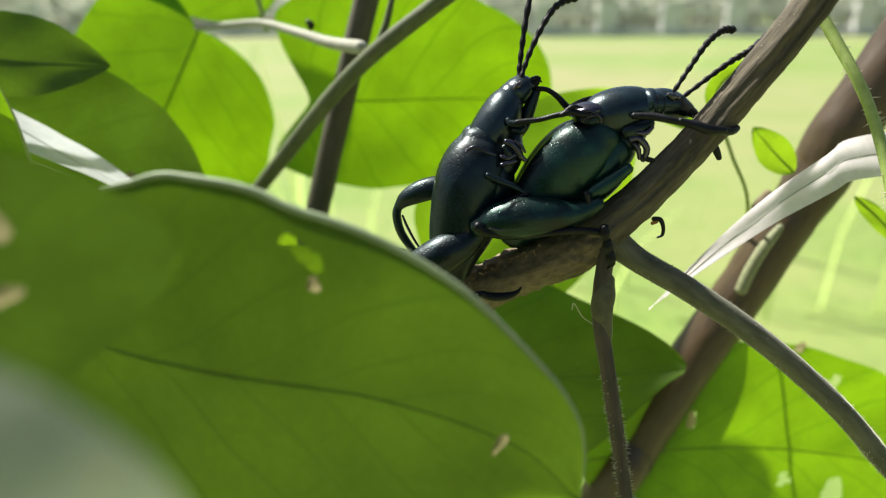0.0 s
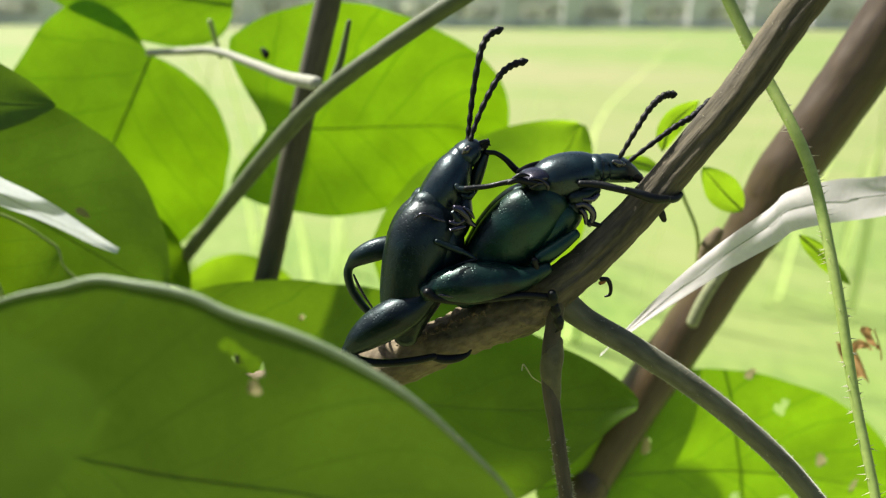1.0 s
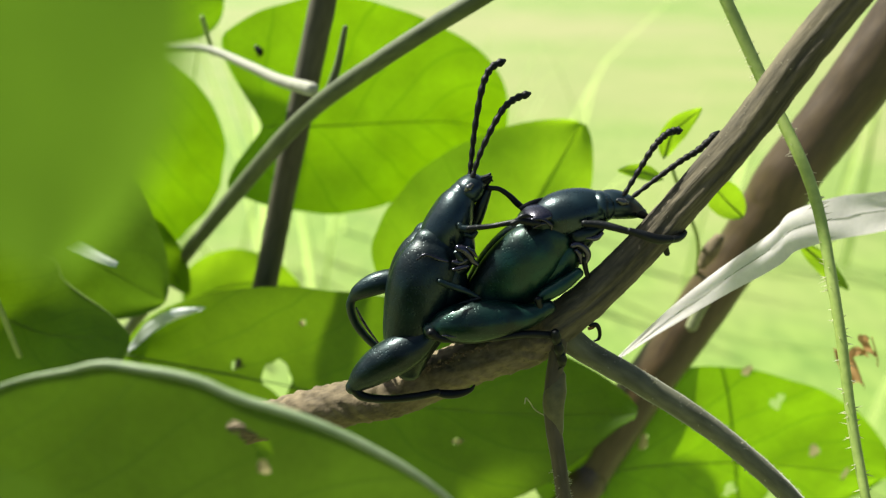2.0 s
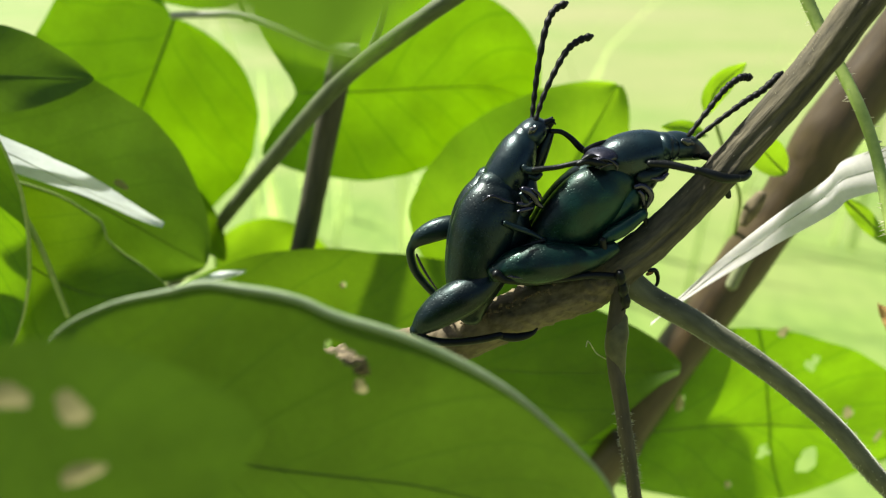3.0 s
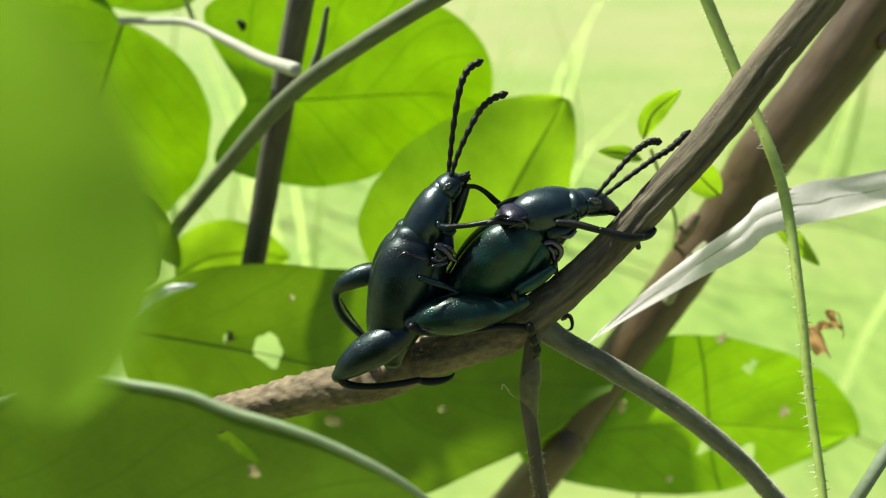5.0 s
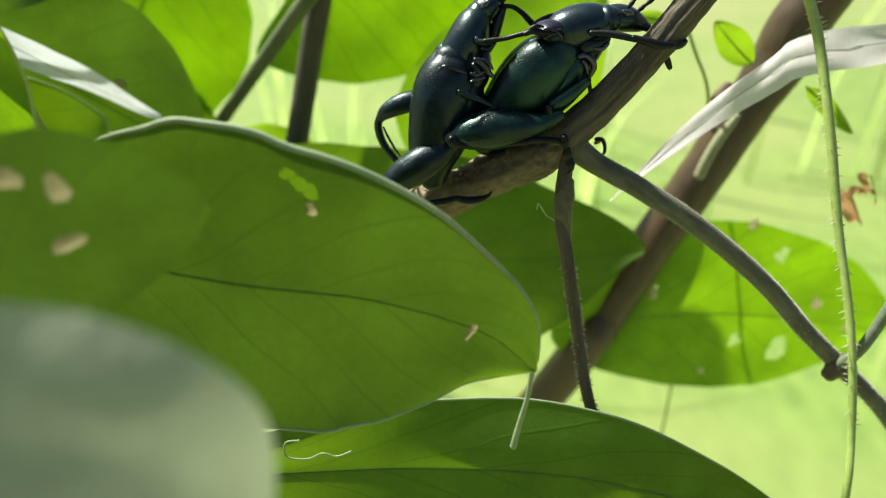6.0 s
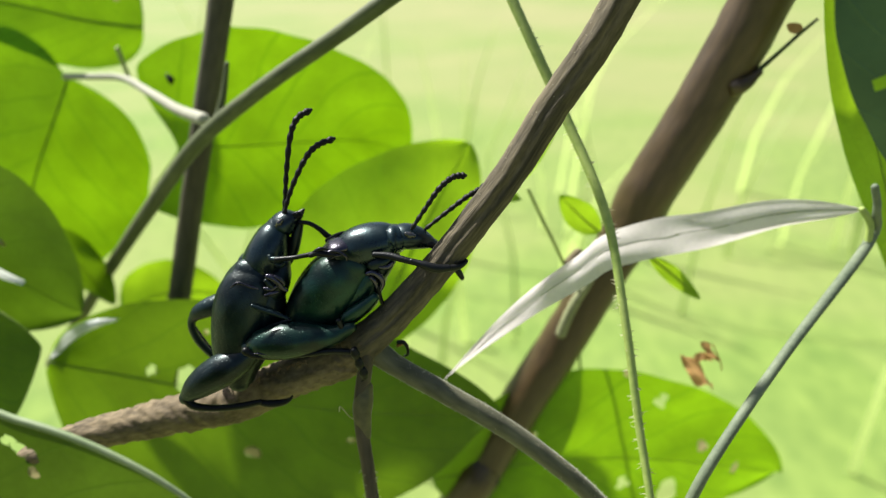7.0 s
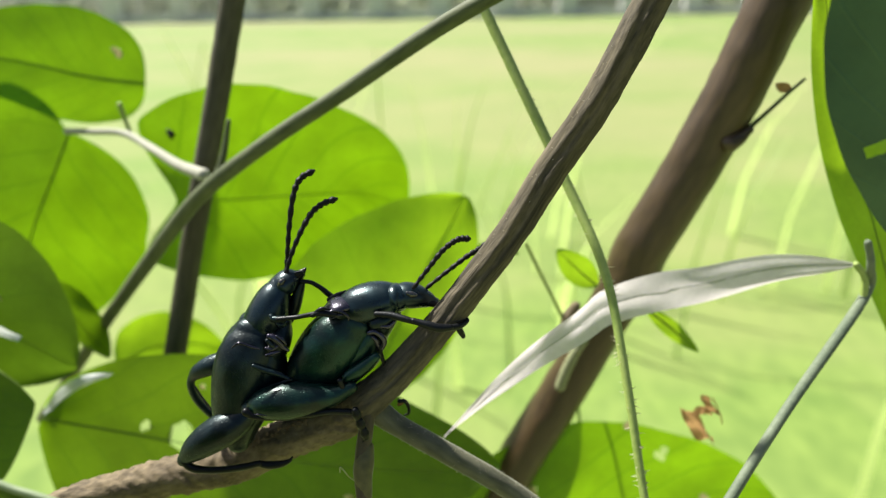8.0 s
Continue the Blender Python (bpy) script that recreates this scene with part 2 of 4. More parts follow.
def loft(points, high, wide=None, sides=14, steps=6, ref=(0, 1, 0), rough=0.0, freq=6.0, blunt=True, ridges=0, uv=False):
    """A body round a line (cm): half heights across the line in the picture plane and half widths in depth, in cm. Returns verts in m and faces."""
    wide = wide or high
    rows = spline([(*p, h, w) for p, h, w in zip(points, high, wide)], steps)
    path, hs, ws = rows[:, :3], np.maximum(rows[:, 3], 1e-3), np.maximum(rows[:, 4], 1e-3)
    t, a, b = frames_along(path, np.array(ref, float))
    rings = []
    if blunt:
        for k in (0.15, 0.5, 0.85):
            q = math.sqrt(1 - (1 - k) ** 2)
            rings.append((path[0] - t[0] * (1 - k) * min(hs[0], ws[0]), a[0], b[0], hs[0] * q, ws[0] * q))
    rings += list(zip(path, a, b, hs, ws))
    if blunt:
        for k in (0.85, 0.5, 0.15):
            q = math.sqrt(1 - (1 - k) ** 2)
            rings.append((path[-1] + t[-1] * (1 - k) * min(hs[-1], ws[-1]), a[-1], b[-1], hs[-1] * q, ws[-1] * q))
    verts, faces = [], []
    for k, (c, u, v, h, w) in enumerate(rings):
        for j in range(sides):
            g = 2 * math.pi * j / sides
            q = 1.0
            if rough:
                q += rough * noise.noise(Vector((c[0] * freq + 3 * math.cos(g), c[1] * freq + 3 * math.sin(g), c[2] * freq)))
            if ridges:
                q += 0.05 * math.cos(ridges * g + 0.5 * math.sin(0.15 * k)) - 0.20 * max(0.0, math.cos(2 * g + 2.6 + 0.3 * math.sin(0.2 * k))) ** 12
            verts.append(C(c + q * (u * h * math.cos(g) + v * w * math.sin(g))))
    n = len(rings)
    for k in range(n - 1):
        for j in range(sides):
            faces.append((k * sides + j, k * sides + (j + 1) % sides, (k + 1) * sides + (j + 1) % sides, (k + 1) * sides + j))
    faces.append(tuple(range(sides))[::-1])
    faces.append(tuple((n - 1) * sides + j for j in range(sides)))
    if not uv:
        return verts, faces
    run = np.r_[0, np.cumsum([np.linalg.norm(rings[k + 1][0] - rings[k][0]) for k in range(n - 1)])]
    girth = 2 * math.pi * float(np.mean(hs))
    return verts, faces, [(run[k] / 100, girth * abs(2 * j / sides - 1) / 200) for k in range(n) for j in range(sides)]


def tube(name, points, radii, mat, parent, label="", **more):
    if isinstance(radii, (int, float)):
        radii = [radii] * len(points)
    verts, faces, uvs = loft(points, radii, uv=True, **more)
    return part(name, verts, faces, mat, parent, label, uvs)


def hairs(parent, points, radius, count, length, seed, name="hair", lean=0.5):
    """Fine stiff hairs in two lines along a stalk."""
    rng = random.Random(seed)
    path = spline(points, 12)
    t, a, b = frames_along(path, np.array((0, 1, 0.0)))
    verts, faces = [], []
    for _ in range(count):
        k = rng.randrange(len(path) - 1)
        g = rng.choice((0, math.pi)) + rng.gauss(0, 0.5)
        out = a[k] * math.cos(g) + b[k] * math.sin(g)
        at = path[k] + (path[k + 1] - path[k]) * rng.random()
        tip = at + out * (radius + length * rng.uniform(0.4, 1.2)) + t[k] * length * rng.uniform(-lean, lean)
        side, up, foot, w = np.cross(out, t[k]), t[k], at + out * radius * 0.92, length * 0.09
        i = len(verts)
        verts += [C(foot + side * w), C(foot - side * w * 0.5 + up * w), C(foot - side * w * 0.5 - up * w), C(tip)]
        faces += [(i, i + 1, i + 3), (i + 1, i + 2, i + 3), (i + 2, i, i + 3)]
    ob = part(name, verts, faces, HAIR, parent, smooth=False)
    ob["kind"] = "stuff"
    return ob


def leaf(parent, rib, side, left, right, mat, label="", widest=0.45, blunt=0.75, notch=(0.0, 0.0), cup=0.0, wave=0.03, holes=(),
         scars=(), rim=0.0, rim_mat=None, rib_radius=0.016, seed=1, nu=48, nv=28, ribs=True):
    """A leaf on a midrib (cm). side: the way across it; left, right: half widths on the side away from and along `side`, in cm.
    holes, scars: (place, half length, half breadth), in cm."""
    path = spline(rib, 10)
    cum = np.r_[0, np.cumsum(np.linalg.norm(np.diff(path, axis=0), axis=1))]
    length = cum[-1]
    at = lambda u: np.array([np.interp(u * length, cum, path[:, k]) for k in range(3)])  # noqa: E731
    side = np.array(side, float)
    bulge = [math.log(0.5) / math.log(w) for w in (widest if isinstance(widest, tuple) else (widest, widest))]
    ends = blunt if isinstance(blunt, tuple) else (blunt, blunt)
    rng = random.Random(seed)
    ph = [rng.uniform(0, 6.28) for _ in range(4)]

    def spot(u, v, lift=0.0):
        """The place of (u, v); v runs from -1 (left edge) to 1."""
        p, q = at(u), at(min(u + 0.01, 1.0)) - at(max(u - 0.01, 0.0))
        q /= np.linalg.norm(q) + 1e-12
        s = side - q * (side @ q)
        s /= np.linalg.norm(s)
        n = np.cross(q, s)
        f = math.sin(math.pi * min(max(u, 0.0), 1.0) ** bulge[1 if v > 0 else 0]) ** ends[1 if v > 0 else 0] if 0 < u < 1 else 0.0
        w = (right if v > 0 else left) * f * (1 + 0.008 * math.sin(17 * u + ph[0]) + 0.006 * math.sin(41 * u + ph[1]))
        back = notch[1 if v > 0 else 0] * length * abs(v) ** 1.5 * (1 - u) ** 3 * min(1, u * 12) ** 0.5
        z = cup * abs(v) ** 1.5 * w + wave * length * (0.5 * math.sin(5 * u + 2.2 * v + ph[2]) + 0.3 * math.sin(11 * u - 3 * v + ph[3])) * abs(v)
        return p + s * w * v - q * back + n * (z + lift)

    def found(place, long, broad):
        """The leaf's own coordinates of a place near it, with sizes as shares."""
        best = min(((np.linalg.norm(spot(u, v) - np.array(place)), u, v) for u in np.linspace(0.02, 0.98, 49) for v in np.linspace(-0.98, 0.98, 49)), key=lambda b: b[0])
        _, u, v = best
        w = (right if v > 0 else left) * max(0.15, math.sin(math.pi * u ** bulge[1 if v > 0 else 0]) ** ends[1 if v > 0 else 0])
        return u, v, long / length, broad / w

    def ragged(k, g):
        """An uneven outline for what insects have eaten."""
        k = 90 * k
        return 1 + 0.16 * math.sin(2 * g + k) + 0.11 * math.sin(3 * g + 2 * k) + 0.07 * math.sin(7 * g + k)

    holes, scars = [found(*h) for h in holes], [found(*h) for h in scars]
    facing = 1 if np.cross(at(0.55) - at(0.45), side) @ np.array((0.0, -1.0, 0.4)) > 0 else -1
    verts, uvs, faces, index = [], [], [], {}
    us = [0.5 - 0.5 * math.cos(math.pi * i / nu) for i in range(nu + 1)]
    us = [0.6 * u + 0.4 * i / nu for i, u in enumerate(us)]
    for i, u in enumerate(us):
        u = min(max(u, 0.002), 0.998)
        for j in range(nv + 1):
            v = -1 + 2 * j / nv
            uu, vv = u, v
            for hu, hv, du, dv in holes + scars:
                d = math.hypot((u - hu) / du, (v - hv) / dv) / ragged(hu, math.atan2((v - hv) / dv, (u - hu) / du))
                if 0.55 < d < 1.0:
                    uu, vv = hu + (u - hu) / d, hv + (v - hv) / d
            index[i, j] = len(verts)
            verts.append(C(spot(uu, vv)))
            uvs.append((uu, vv / 2 + 0.5))
    for i in range(nu):
        for j in range(nv):
            u, v = (us[i] + us[i + 1]) / 2, -1 + 2 * (j + 0.5) / nv
            if any(math.hypot((u - hu) / du, (v - hv) / dv) < 0.8 * ragged(hu, math.atan2((v - hv) / dv, (u - hu) / du)) for hu, hv, du, dv in holes + scars):
                continue
            faces.append((index[i, j], index[i + 1, j], index[i + 1, j + 1], index[i, j + 1]))
    blade = part("leaf", verts, faces, mat, parent, label, uvs)
    if ribs:
        us2 = np.linspace(0.003, 0.97, 12)
        lifts = -rib_radius * 0.3 * facing
        tube("midrib", [spot(u, 0, lifts) for u in us2], [rib_radius * (1 - 0.75 * u) for u in us2], RIB, blade, sides=8, steps=3)
    if rim:
        for way, rim in ((-1, rim * 0.5), (1, rim)):
            us3 = np.linspace(0.01, 0.99, 26)
            tube("edge", [spot(u, way) for u in us3], [rim * (0.2 + 0.8 * math.sin(math.pi * u)) for u in us3], rim_mat or RIM, blade, "pale thickened leaf edge", sides=8, steps=3)
    for k, (hu, hv, du, dv) in enumerate(scars):
        sv, sf = [], []
        sv.append(C(spot(hu, hv, 0.010 * facing)))
        for ring in (0.55, 1.0):
            for j in range(24):
                g = 2 * math.pi * j / 24
                q = 1.03 * ring * ragged(hu, g)
                sv.append(C(spot(hu + du * q * math.cos(g), hv + dv * q * math.sin(g), (0.004 if ring < 1 else 0.0) * facing)))
        for j in range(24):
            sf.append((0, 1 + j, 1 + (j + 1) % 24))
            sf.append((1 + j, 25 + j, 25 + (j + 1) % 24, 1 + (j + 1) % 24))
        part("dead_patch", sv, sf, SCAR, blade, "dry tan insect damage")
    return blade


# ---- ground and distance ----
def ground_material():
    m, t, s, _ = material("field_grass")
    fine, mid, big = grain(t, 26.0, 4.0, (1, 0.5, 1)), grain(t, 1.4, 4.0), grain(t, 0.16, 3.0, (0.5, 1, 1))
    c = mixed(t, spread(t, fine, 0.3, 0.7), (0.095, 0.165, 0.025), (0.155, 0.235, 0.042))
    c = mixed(t, spread(t, mid, 0.42, 0.68), c, (0.185, 0.225, 0.066))
    c = mixed(t, maths(t, "MULTIPLY", spread(t, big, 0.42, 0.60), 0.75), c, (0.225, 0.22, 0.10))
    t.links.new(c, s.inputs["Base Color"])
    s.inputs["Roughness"].default_value = 0.9
    relief(t, s, fine, 0.2, 0.01)
    return m


def flat_mesh(name, verts, faces, mat, label, category):
    ob = part(name, verts, faces, mat, None, smooth=False)
    return tagged(ob, label, category, kind="structure")


FIELD = ground_material()
gv, gf, n = [], [], 60
for i in range(n + 1):
    for j in range(n + 1):
        x, y = 300 * (2 * i / n - 1) ** 3, 300 * (2 * j / n - 1) ** 3
        gv.append((x, y, 0.03 * noise.noise(Vector((x * 0.5, y * 0.5, 0)))))
gf = [(i * (n + 1) + j, (i + 1) * (n + 1) + j, (i + 1) * (n + 1) + j + 1, i * (n + 1) + j + 1) for i in range(n) for j in range(n)]
ground = flat_mesh("ground", gv, gf, FIELD, "sunlit open field of short yellow-green grass", "ground")

MOVES = []

# ---- the vine that carries the beetles ----
vine = thing("vine", (1.67, 6.80, -2.37), "hairy grey-brown climbing vine with a forked woody stem", "plant")
MAIN = [(-2.73, 6.90, -3.80), (-2.11, 7.03, -3.59), (-1.41, 7.10, -3.45), (-0.78, 7.17, -3.35), (-0.07, 7.19, -3.22), (0.72, 7.12, -2.80), (1.42, 6.97, -2.44), (1.99, 6.86, -1.89), (2.51, 6.88, -1.30), (2.98, 6.94, -0.73), (3.45, 6.97, -0.08), (3.86, 6.99, 0.61), (4.31, 7.00, 1.31), (4.70, 7.02, 2.06), (5.06, 7.06, 2.82)]
tube("old_stem", MAIN[:7] + [(1.72, 6.90, -2.18)], [0.19, 0.205, 0.22, 0.25, 0.265, 0.26, 0.255, 0.20], ROUGH, vine, "knobbly tan-brown old wood before the fork", sides=48, rough=0.15, freq=15.0, steps=22)
tube("stem", [(1.18, 7.02, -2.58)] + MAIN[6:], [0.20, 0.25, 0.20, 0.185, 0.18, 0.18, 0.18, 0.18, 0.18, 0.18], BARK, vine, "ridged grey-brown woody stem", sides=40, rough=0.07, freq=7.0, ridges=5, steps=14)
hairs(vine, MAIN[6:], 0.182, 500, 0.024, 3)
LOWER = [(1.72, 6.78, -2.28), (1.62, 6.50, -2.92), (1.69, 6.21, -3.54), (1.78, 5.93, -4.18), (1.88, 5.68, -4.87), (2.04, 5.42, -5.54), (2.18, 5.16, -6.24), (2.33, 4.90, -6.96)] + [(2.6, 5.2, -10), (2.9, 6.4, -20), (2.5, 8.2, -45), (1.5, 9.0, -86)]
tube("side_stem", LOWER, [0.09, 0.088, 0.080, 0.074, 0.072, 0.07, 0.068, 0.068, 0.08, 0.10, 0.12, 0.15], DOWNY, vine, "downy brown side stem below the fork", sides=14, rough=0.06, steps=8)
hairs(vine, LOWER[2:8], 0.070, 620, 0.05, 5)
NODE = plain("pale_green_node", (0.060, 0.057, 0.022), (0.145, 0.132, 0.052), rough=0.7, scale=1200.0, big=500.0, down=0.3)
tube("node", [(1.70, 6.62, -2.66), (1.66, 6.55, -2.80), (1.64, 6.48, -2.97), (1.66, 6.38, -3.18)], [0.080, 0.120, 0.112, 0.078], NODE, vine, "swollen yellow-green joint under the fork", sides=16, rough=0.08)
tube("knob", [(5.27, 6.17, -5.34), (5.35, 6.19, -5.26), (5.42, 6.20, -5.17)], [0.10, 0.15, 0.11], WOOD, vine, "brown swollen joint of the branch", sides=14, rough=0.12)
BRANCH = [(1.78, 6.92, -2.30), (2.05, 6.84, -2.50), (2.67, 6.68, -2.84), (3.47, 6.60, -3.39), (4.27, 6.47, -4.07), (4.86, 6.36, -4.71), (5.43, 6.26, -5.27), (6.00, 6.14, -5.82), (6.50, 5.99, -6.42), (7.01, 5.84, -7.02)]
tube("branch", BRANCH, [0.17, 0.135, 0.13, 0.125, 0.12, 0.115, 0.115, 0.11, 0.11, 0.11], FUZZY, vine, "olive-grey branch with a swollen joint", sides=16, rough=0.05, steps=8)
hairs(vine, BRANCH, 0.113, 1900, 0.04, 6)
RISER = [(5.35, 6.19, -5.26), (5.42, 5.92, -4.62), (5.78, 6.03, -3.55), (6.96, 6.91, -2.58), (8.68, 8.31, -1.74), (8.68, 8.30, -1.22), (8.57, 8.30, -0.88)]
tube("stalk", RISER, [0.075, 0.07, 0.068, 0.066, 0.075, 0.055, 0.05], BLUISH, vine, "waxy blue-green side stalk", sides=12, steps=8)
LANCE = [(8.68, 8.30, -1.76), (8.67, 8.35, -1.43), (8.54, 8.40, -1.24), (7.63, 8.78, -1.41), (6.65, 8.94, -1.71), (5.84, 8.75, -1.72), (5.00, 8.39, -1.75), (4.58, 8.02, -1.83), (3.90, 7.91, -2.27), (3.27, 8.04, -2.96), (2.68, 8.23, -3.72)]
tube("leaf_stalk", LANCE[:3], [0.05, 0.05, 0.045], STALK, vine, sides=10)
leaf(vine, LANCE[2:], (-0.3, 0.12, 0.9), 0.29, 0.27, PALE, "narrow arching leaf with a pale silvery underside", widest=0.38, blunt=0.95, cup=0.02, wave=0.012, rib_radius=0.008, nu=60)

CRUMB = plain("bark_crumb", (0.10, 0.060, 0.028), (0.26, 0.19, 0.11), rough=0.9, big=700.0)


def crumbs(name, centres, spread_by, count, size, mat, seed, label):
    """Loose bark flakes and droppings caught on the stem, as one heap of small lumps."""
    rng = random.Random(seed)
    verts, faces = [], []
    for _ in range(count):
        c = np.array(rng.choice(centres)) + np.array([rng.gauss(0, spread_by) for _ in range(3)])
        r = size * rng.uniform(0.4, 1.3)
        v = [c + r * np.array(d) * rng.uniform(0.6, 1.3) for d in ((1, 0, 0), (-1, 0, 0), (0, 1, 0), (0, -1, 0), (0, 0, 1), (0, 0, -1))]
        i = len(verts)
        verts += [C(p) for p in v]
        faces += [(i + p, i + q, i + s) for p in (0, 1) for q, s in ((2, 4), (4, 3), (3, 5), (5, 2))]
    ob = part(name, verts, faces, mat, vine, label, smooth=False)
    ob["kind"] = "stuff"


crumbs("bark_flakes", [tuple(p) for p in spline([(0.05, 6.98, -2.87), (0.36, 6.96, -2.72), (0.72, 6.92, -2.53), (1.00, 6.88, -2.42)], 8)], 0.022, 110, 0.016, CRUMB, 31, "pale flaking bark")
crumbs("bark_flakes", [tuple(p) for p in spline([(0.10, 7.10, -3.27), (0.30, 7.08, -3.20), (0.48, 7.06, -3.12)], 6)], 0.03, 34, 0.022, CRUMB, 32, "rusty crumbs under the stem")
tube("thread", [(1.58, 6.60, -3.15), (1.47, 6.60, -3.07), (1.40, 6.60, -2.96), (1.36, 6.60, -2.91), (1.35, 6.60, -2.98)], 0.007, HAIR, vine, "curled pale thread", sides=6)

# ---- thin creeper ----
creeper = thing("creeper", (4.59, 6.60, -0.90), "thin bright-green twining stem set with bristles", "plant")
THIN = [(3.34, 9.71, 2.33), (3.84, 9.13, 1.23), (4.36, 8.57, 0.10), (4.79, 7.84, -0.99), (4.96, 7.17, -2.17), (5.09, 6.58, -3.39), (5.21, 5.97, -4.49), (5.25, 5.46, -5.61), (5.17, 4.99, -6.74)] + [(5.6, 5.2, -10), (6.2, 6.5, -20), (6.5, 9.0, -50), (7.0, 11.0, -86)]
tube("stem", THIN, [0.072, 0.07, 0.068, 0.062, 0.058, 0.054, 0.05, 0.048, 0.046] + [0.05, 0.06, 0.07, 0.07], STALK, creeper, sides=12, rough=0.05, steps=10)
hairs(creeper, THIN[1:8], 0.055, 190, 0.075, 8)

# ---- woody shrub behind ----
shrub = thing("shrub", (5.08, 10.60, -4.46), "woody shrub with smooth brown stem and broad leaves", "shrub")
TRUNK = [(8.40, 10.29, 3.73), (7.96, 10.50, 2.27), (7.53, 10.71, 0.83), (7.02, 10.92, -0.55), (6.45, 11.12, -1.87), (6.28, 11.20, -2.50), (5.88, 11.22, -3.38), (5.17, 11.26, -4.92), (4.37, 11.21, -6.41), (3.60, 11.10, -7.92), (2.78, 10.98, -9.42)] + [(-3, 12.5, -22), (-6, 15, -50), (-7, 16, -87)]
tube("stem", TRUNK, [0.46, 0.46, 0.46, 0.47, 0.48, 0.50, 0.435, 0.44, 0.44, 0.44, 0.44, 0.5, 0.6, 0.8], WOOD, shrub, "thick smooth purplish-brown woody stem", sides=28, rough=0.05, freq=3.0, steps=12)
tube("bud_shoot", [(4.92, 10.50, -4.36), (5.01, 10.50, -4.05), (5.16, 10.50, -3.68), (5.30, 10.50, -3.44), (5.39, 10.50, -3.29)], [0.10, 0.10, 0.095, 0.08, 0.06], SHOOT, shrub, "short pale-green shoot on the stem", sides=10)
tube("bud", [(4.93, 10.50, -3.20), (5.02, 10.50, -2.96), (5.12, 10.50, -2.75)], [0.08, 0.13, 0.09], ROUGH, shrub, "swollen pale brown bud", sides=12)
tube("knot", [(7.42, 10.35, 0.11), (7.58, 10.35, 0.19), (7.72, 10.35, 0.32)], [0.16, 0.11, 0.06], WOOD, shrub, "dark bark knot", sides=10, rough=0.2)
tube("twig", [(7.70, 10.40, 0.31), (7.98, 10.40, 0.58), (8.28, 10.40, 0.88), (8.50, 10.40, 1.08)], [0.045, 0.035, 0.03, 0.025], TWIG, shrub, sides=8)
leaf(shrub, [(8.31, 10.40, 0.91), (8.17, 10.40, 0.97), (8.05, 10.40, 1.03)], (0, -0.5, 1), 0.09, 0.09, DEAD, "shrivelled brown leaflet", ribs=False, nu=10, nv=6)

# ---- twig with broad back-lit leaves ----
bough = thing("leafy_bough", (-1.55, 12.50, -0.72), "upright brown bough with broad back-lit green leaves", "shrub")
UPRIGHT = [(-0.76, 12.99, 2.51), (-1.24, 12.87, 0.76), (-1.73, 12.73, -0.98), (-2.22, 12.60, -2.73), (-2.70, 12.48, -4.50), (-3.23, 12.36, -6.26), (-3.56, 12.24, -7.95), (-3.68, 12.13, -9.58)] + [(-4.5, 14, -25), (-5, 15, -50), (-5, 15, -86)]
tube("stem", UPRIGHT, [0.225, 0.225, 0.225, 0.225, 0.23, 0.23, 0.23, 0.25, 0.3, 0.35, 0.4], DUSKY, bough, "slim upright brown stem", sides=16, rough=0.05, steps=8)
DIAG = [(-7.26, 14.96, -7.51), (-5.81, 14.19, -5.81), (-4.41, 13.40, -4.13), (-2.98, 12.58, -2.50), (-1.55, 11.73, -0.97), (-0.11, 10.86, 0.13), (1.42, 10.05, 1.12), (2.94, 9.27, 2.11), (4.55, 8.49, 2.95)]
tube("cross_twig", DIAG, [0.13, 0.13, 0.13, 0.145, 0.14, 0.13, 0.12, 0.115, 0.11], TWIG, bough, "slanting olive-brown twig", sides=14, rough=0.05, steps=8)
tube("spur", [(-1.16, 11.70, -0.63), (-0.96, 11.70, -0.17), (-0.80, 11.70, 0.42)], [0.07, 0.06, 0.04], TWIG, bough, sides=8)
tube("petiole", [(-5.26, 15.15, -0.30), (-4.45, 14.70, -0.24), (-3.63, 14.20, -0.20), (-2.70, 13.20, -0.36), (-2.05, 12.50, -0.50), (-1.42, 11.90, -0.56)], [0.07, 0.07, 0.075, 0.085, 0.10, 0.12], GREY, bough, "downy whitish leaf stalk", sides=12)
tube("petiole", [(-3.66, 14.60, -0.33), (-3.73, 14.60, 0.01), (-3.79, 14.60, 0.33)], [0.05, 0.05, 0.06], STALK, bough, sides=8)
leaf(bough, [(-5.28, 15.30, -0.33), (-5.80, 15.10, -1.36), (-6.35, 14.90, -2.47), (-6.87, 14.70, -3.92), (-7.29, 14.40, -5.67)], (-1, 0, 0.2), 2.45, 2.4, FRESH, "broad heart-shaped bright green leaf", widest=0.36, blunt=0.65, notch=(0.02, 0.22), seed=2, cup=0.05)
leaf(bough, [(-3.55, 15.60, 0.65), (-4.84, 15.60, 0.84), (-6.00, 15.60, 1.14), (-7.84, 15.60, 1.49)], (0, 0.2, 1), 1.05, 1.40, FRESH, "oval green leaf with a yellow spot", widest=0.36, blunt=0.5, seed=3, scars=(((-4.09, 15.60, 1.30), 0.12, 0.10),))
leaf(bough, [(-2.81, 14.25, -1.71), (-1.42, 14.37, -1.73), (0.15, 14.54, -1.71), (1.25, 14.69, -1.78), (2.18, 14.78, -2.15)], (0.05, 0.1, 1), 1.8, 2.45, FRESH, "broad back-lit green leaf with one dark insect hole", widest=0.36, blunt=0.55, notch=(0.29, 0.26), seed=4, cup=0.04, rib_radius=0.01)
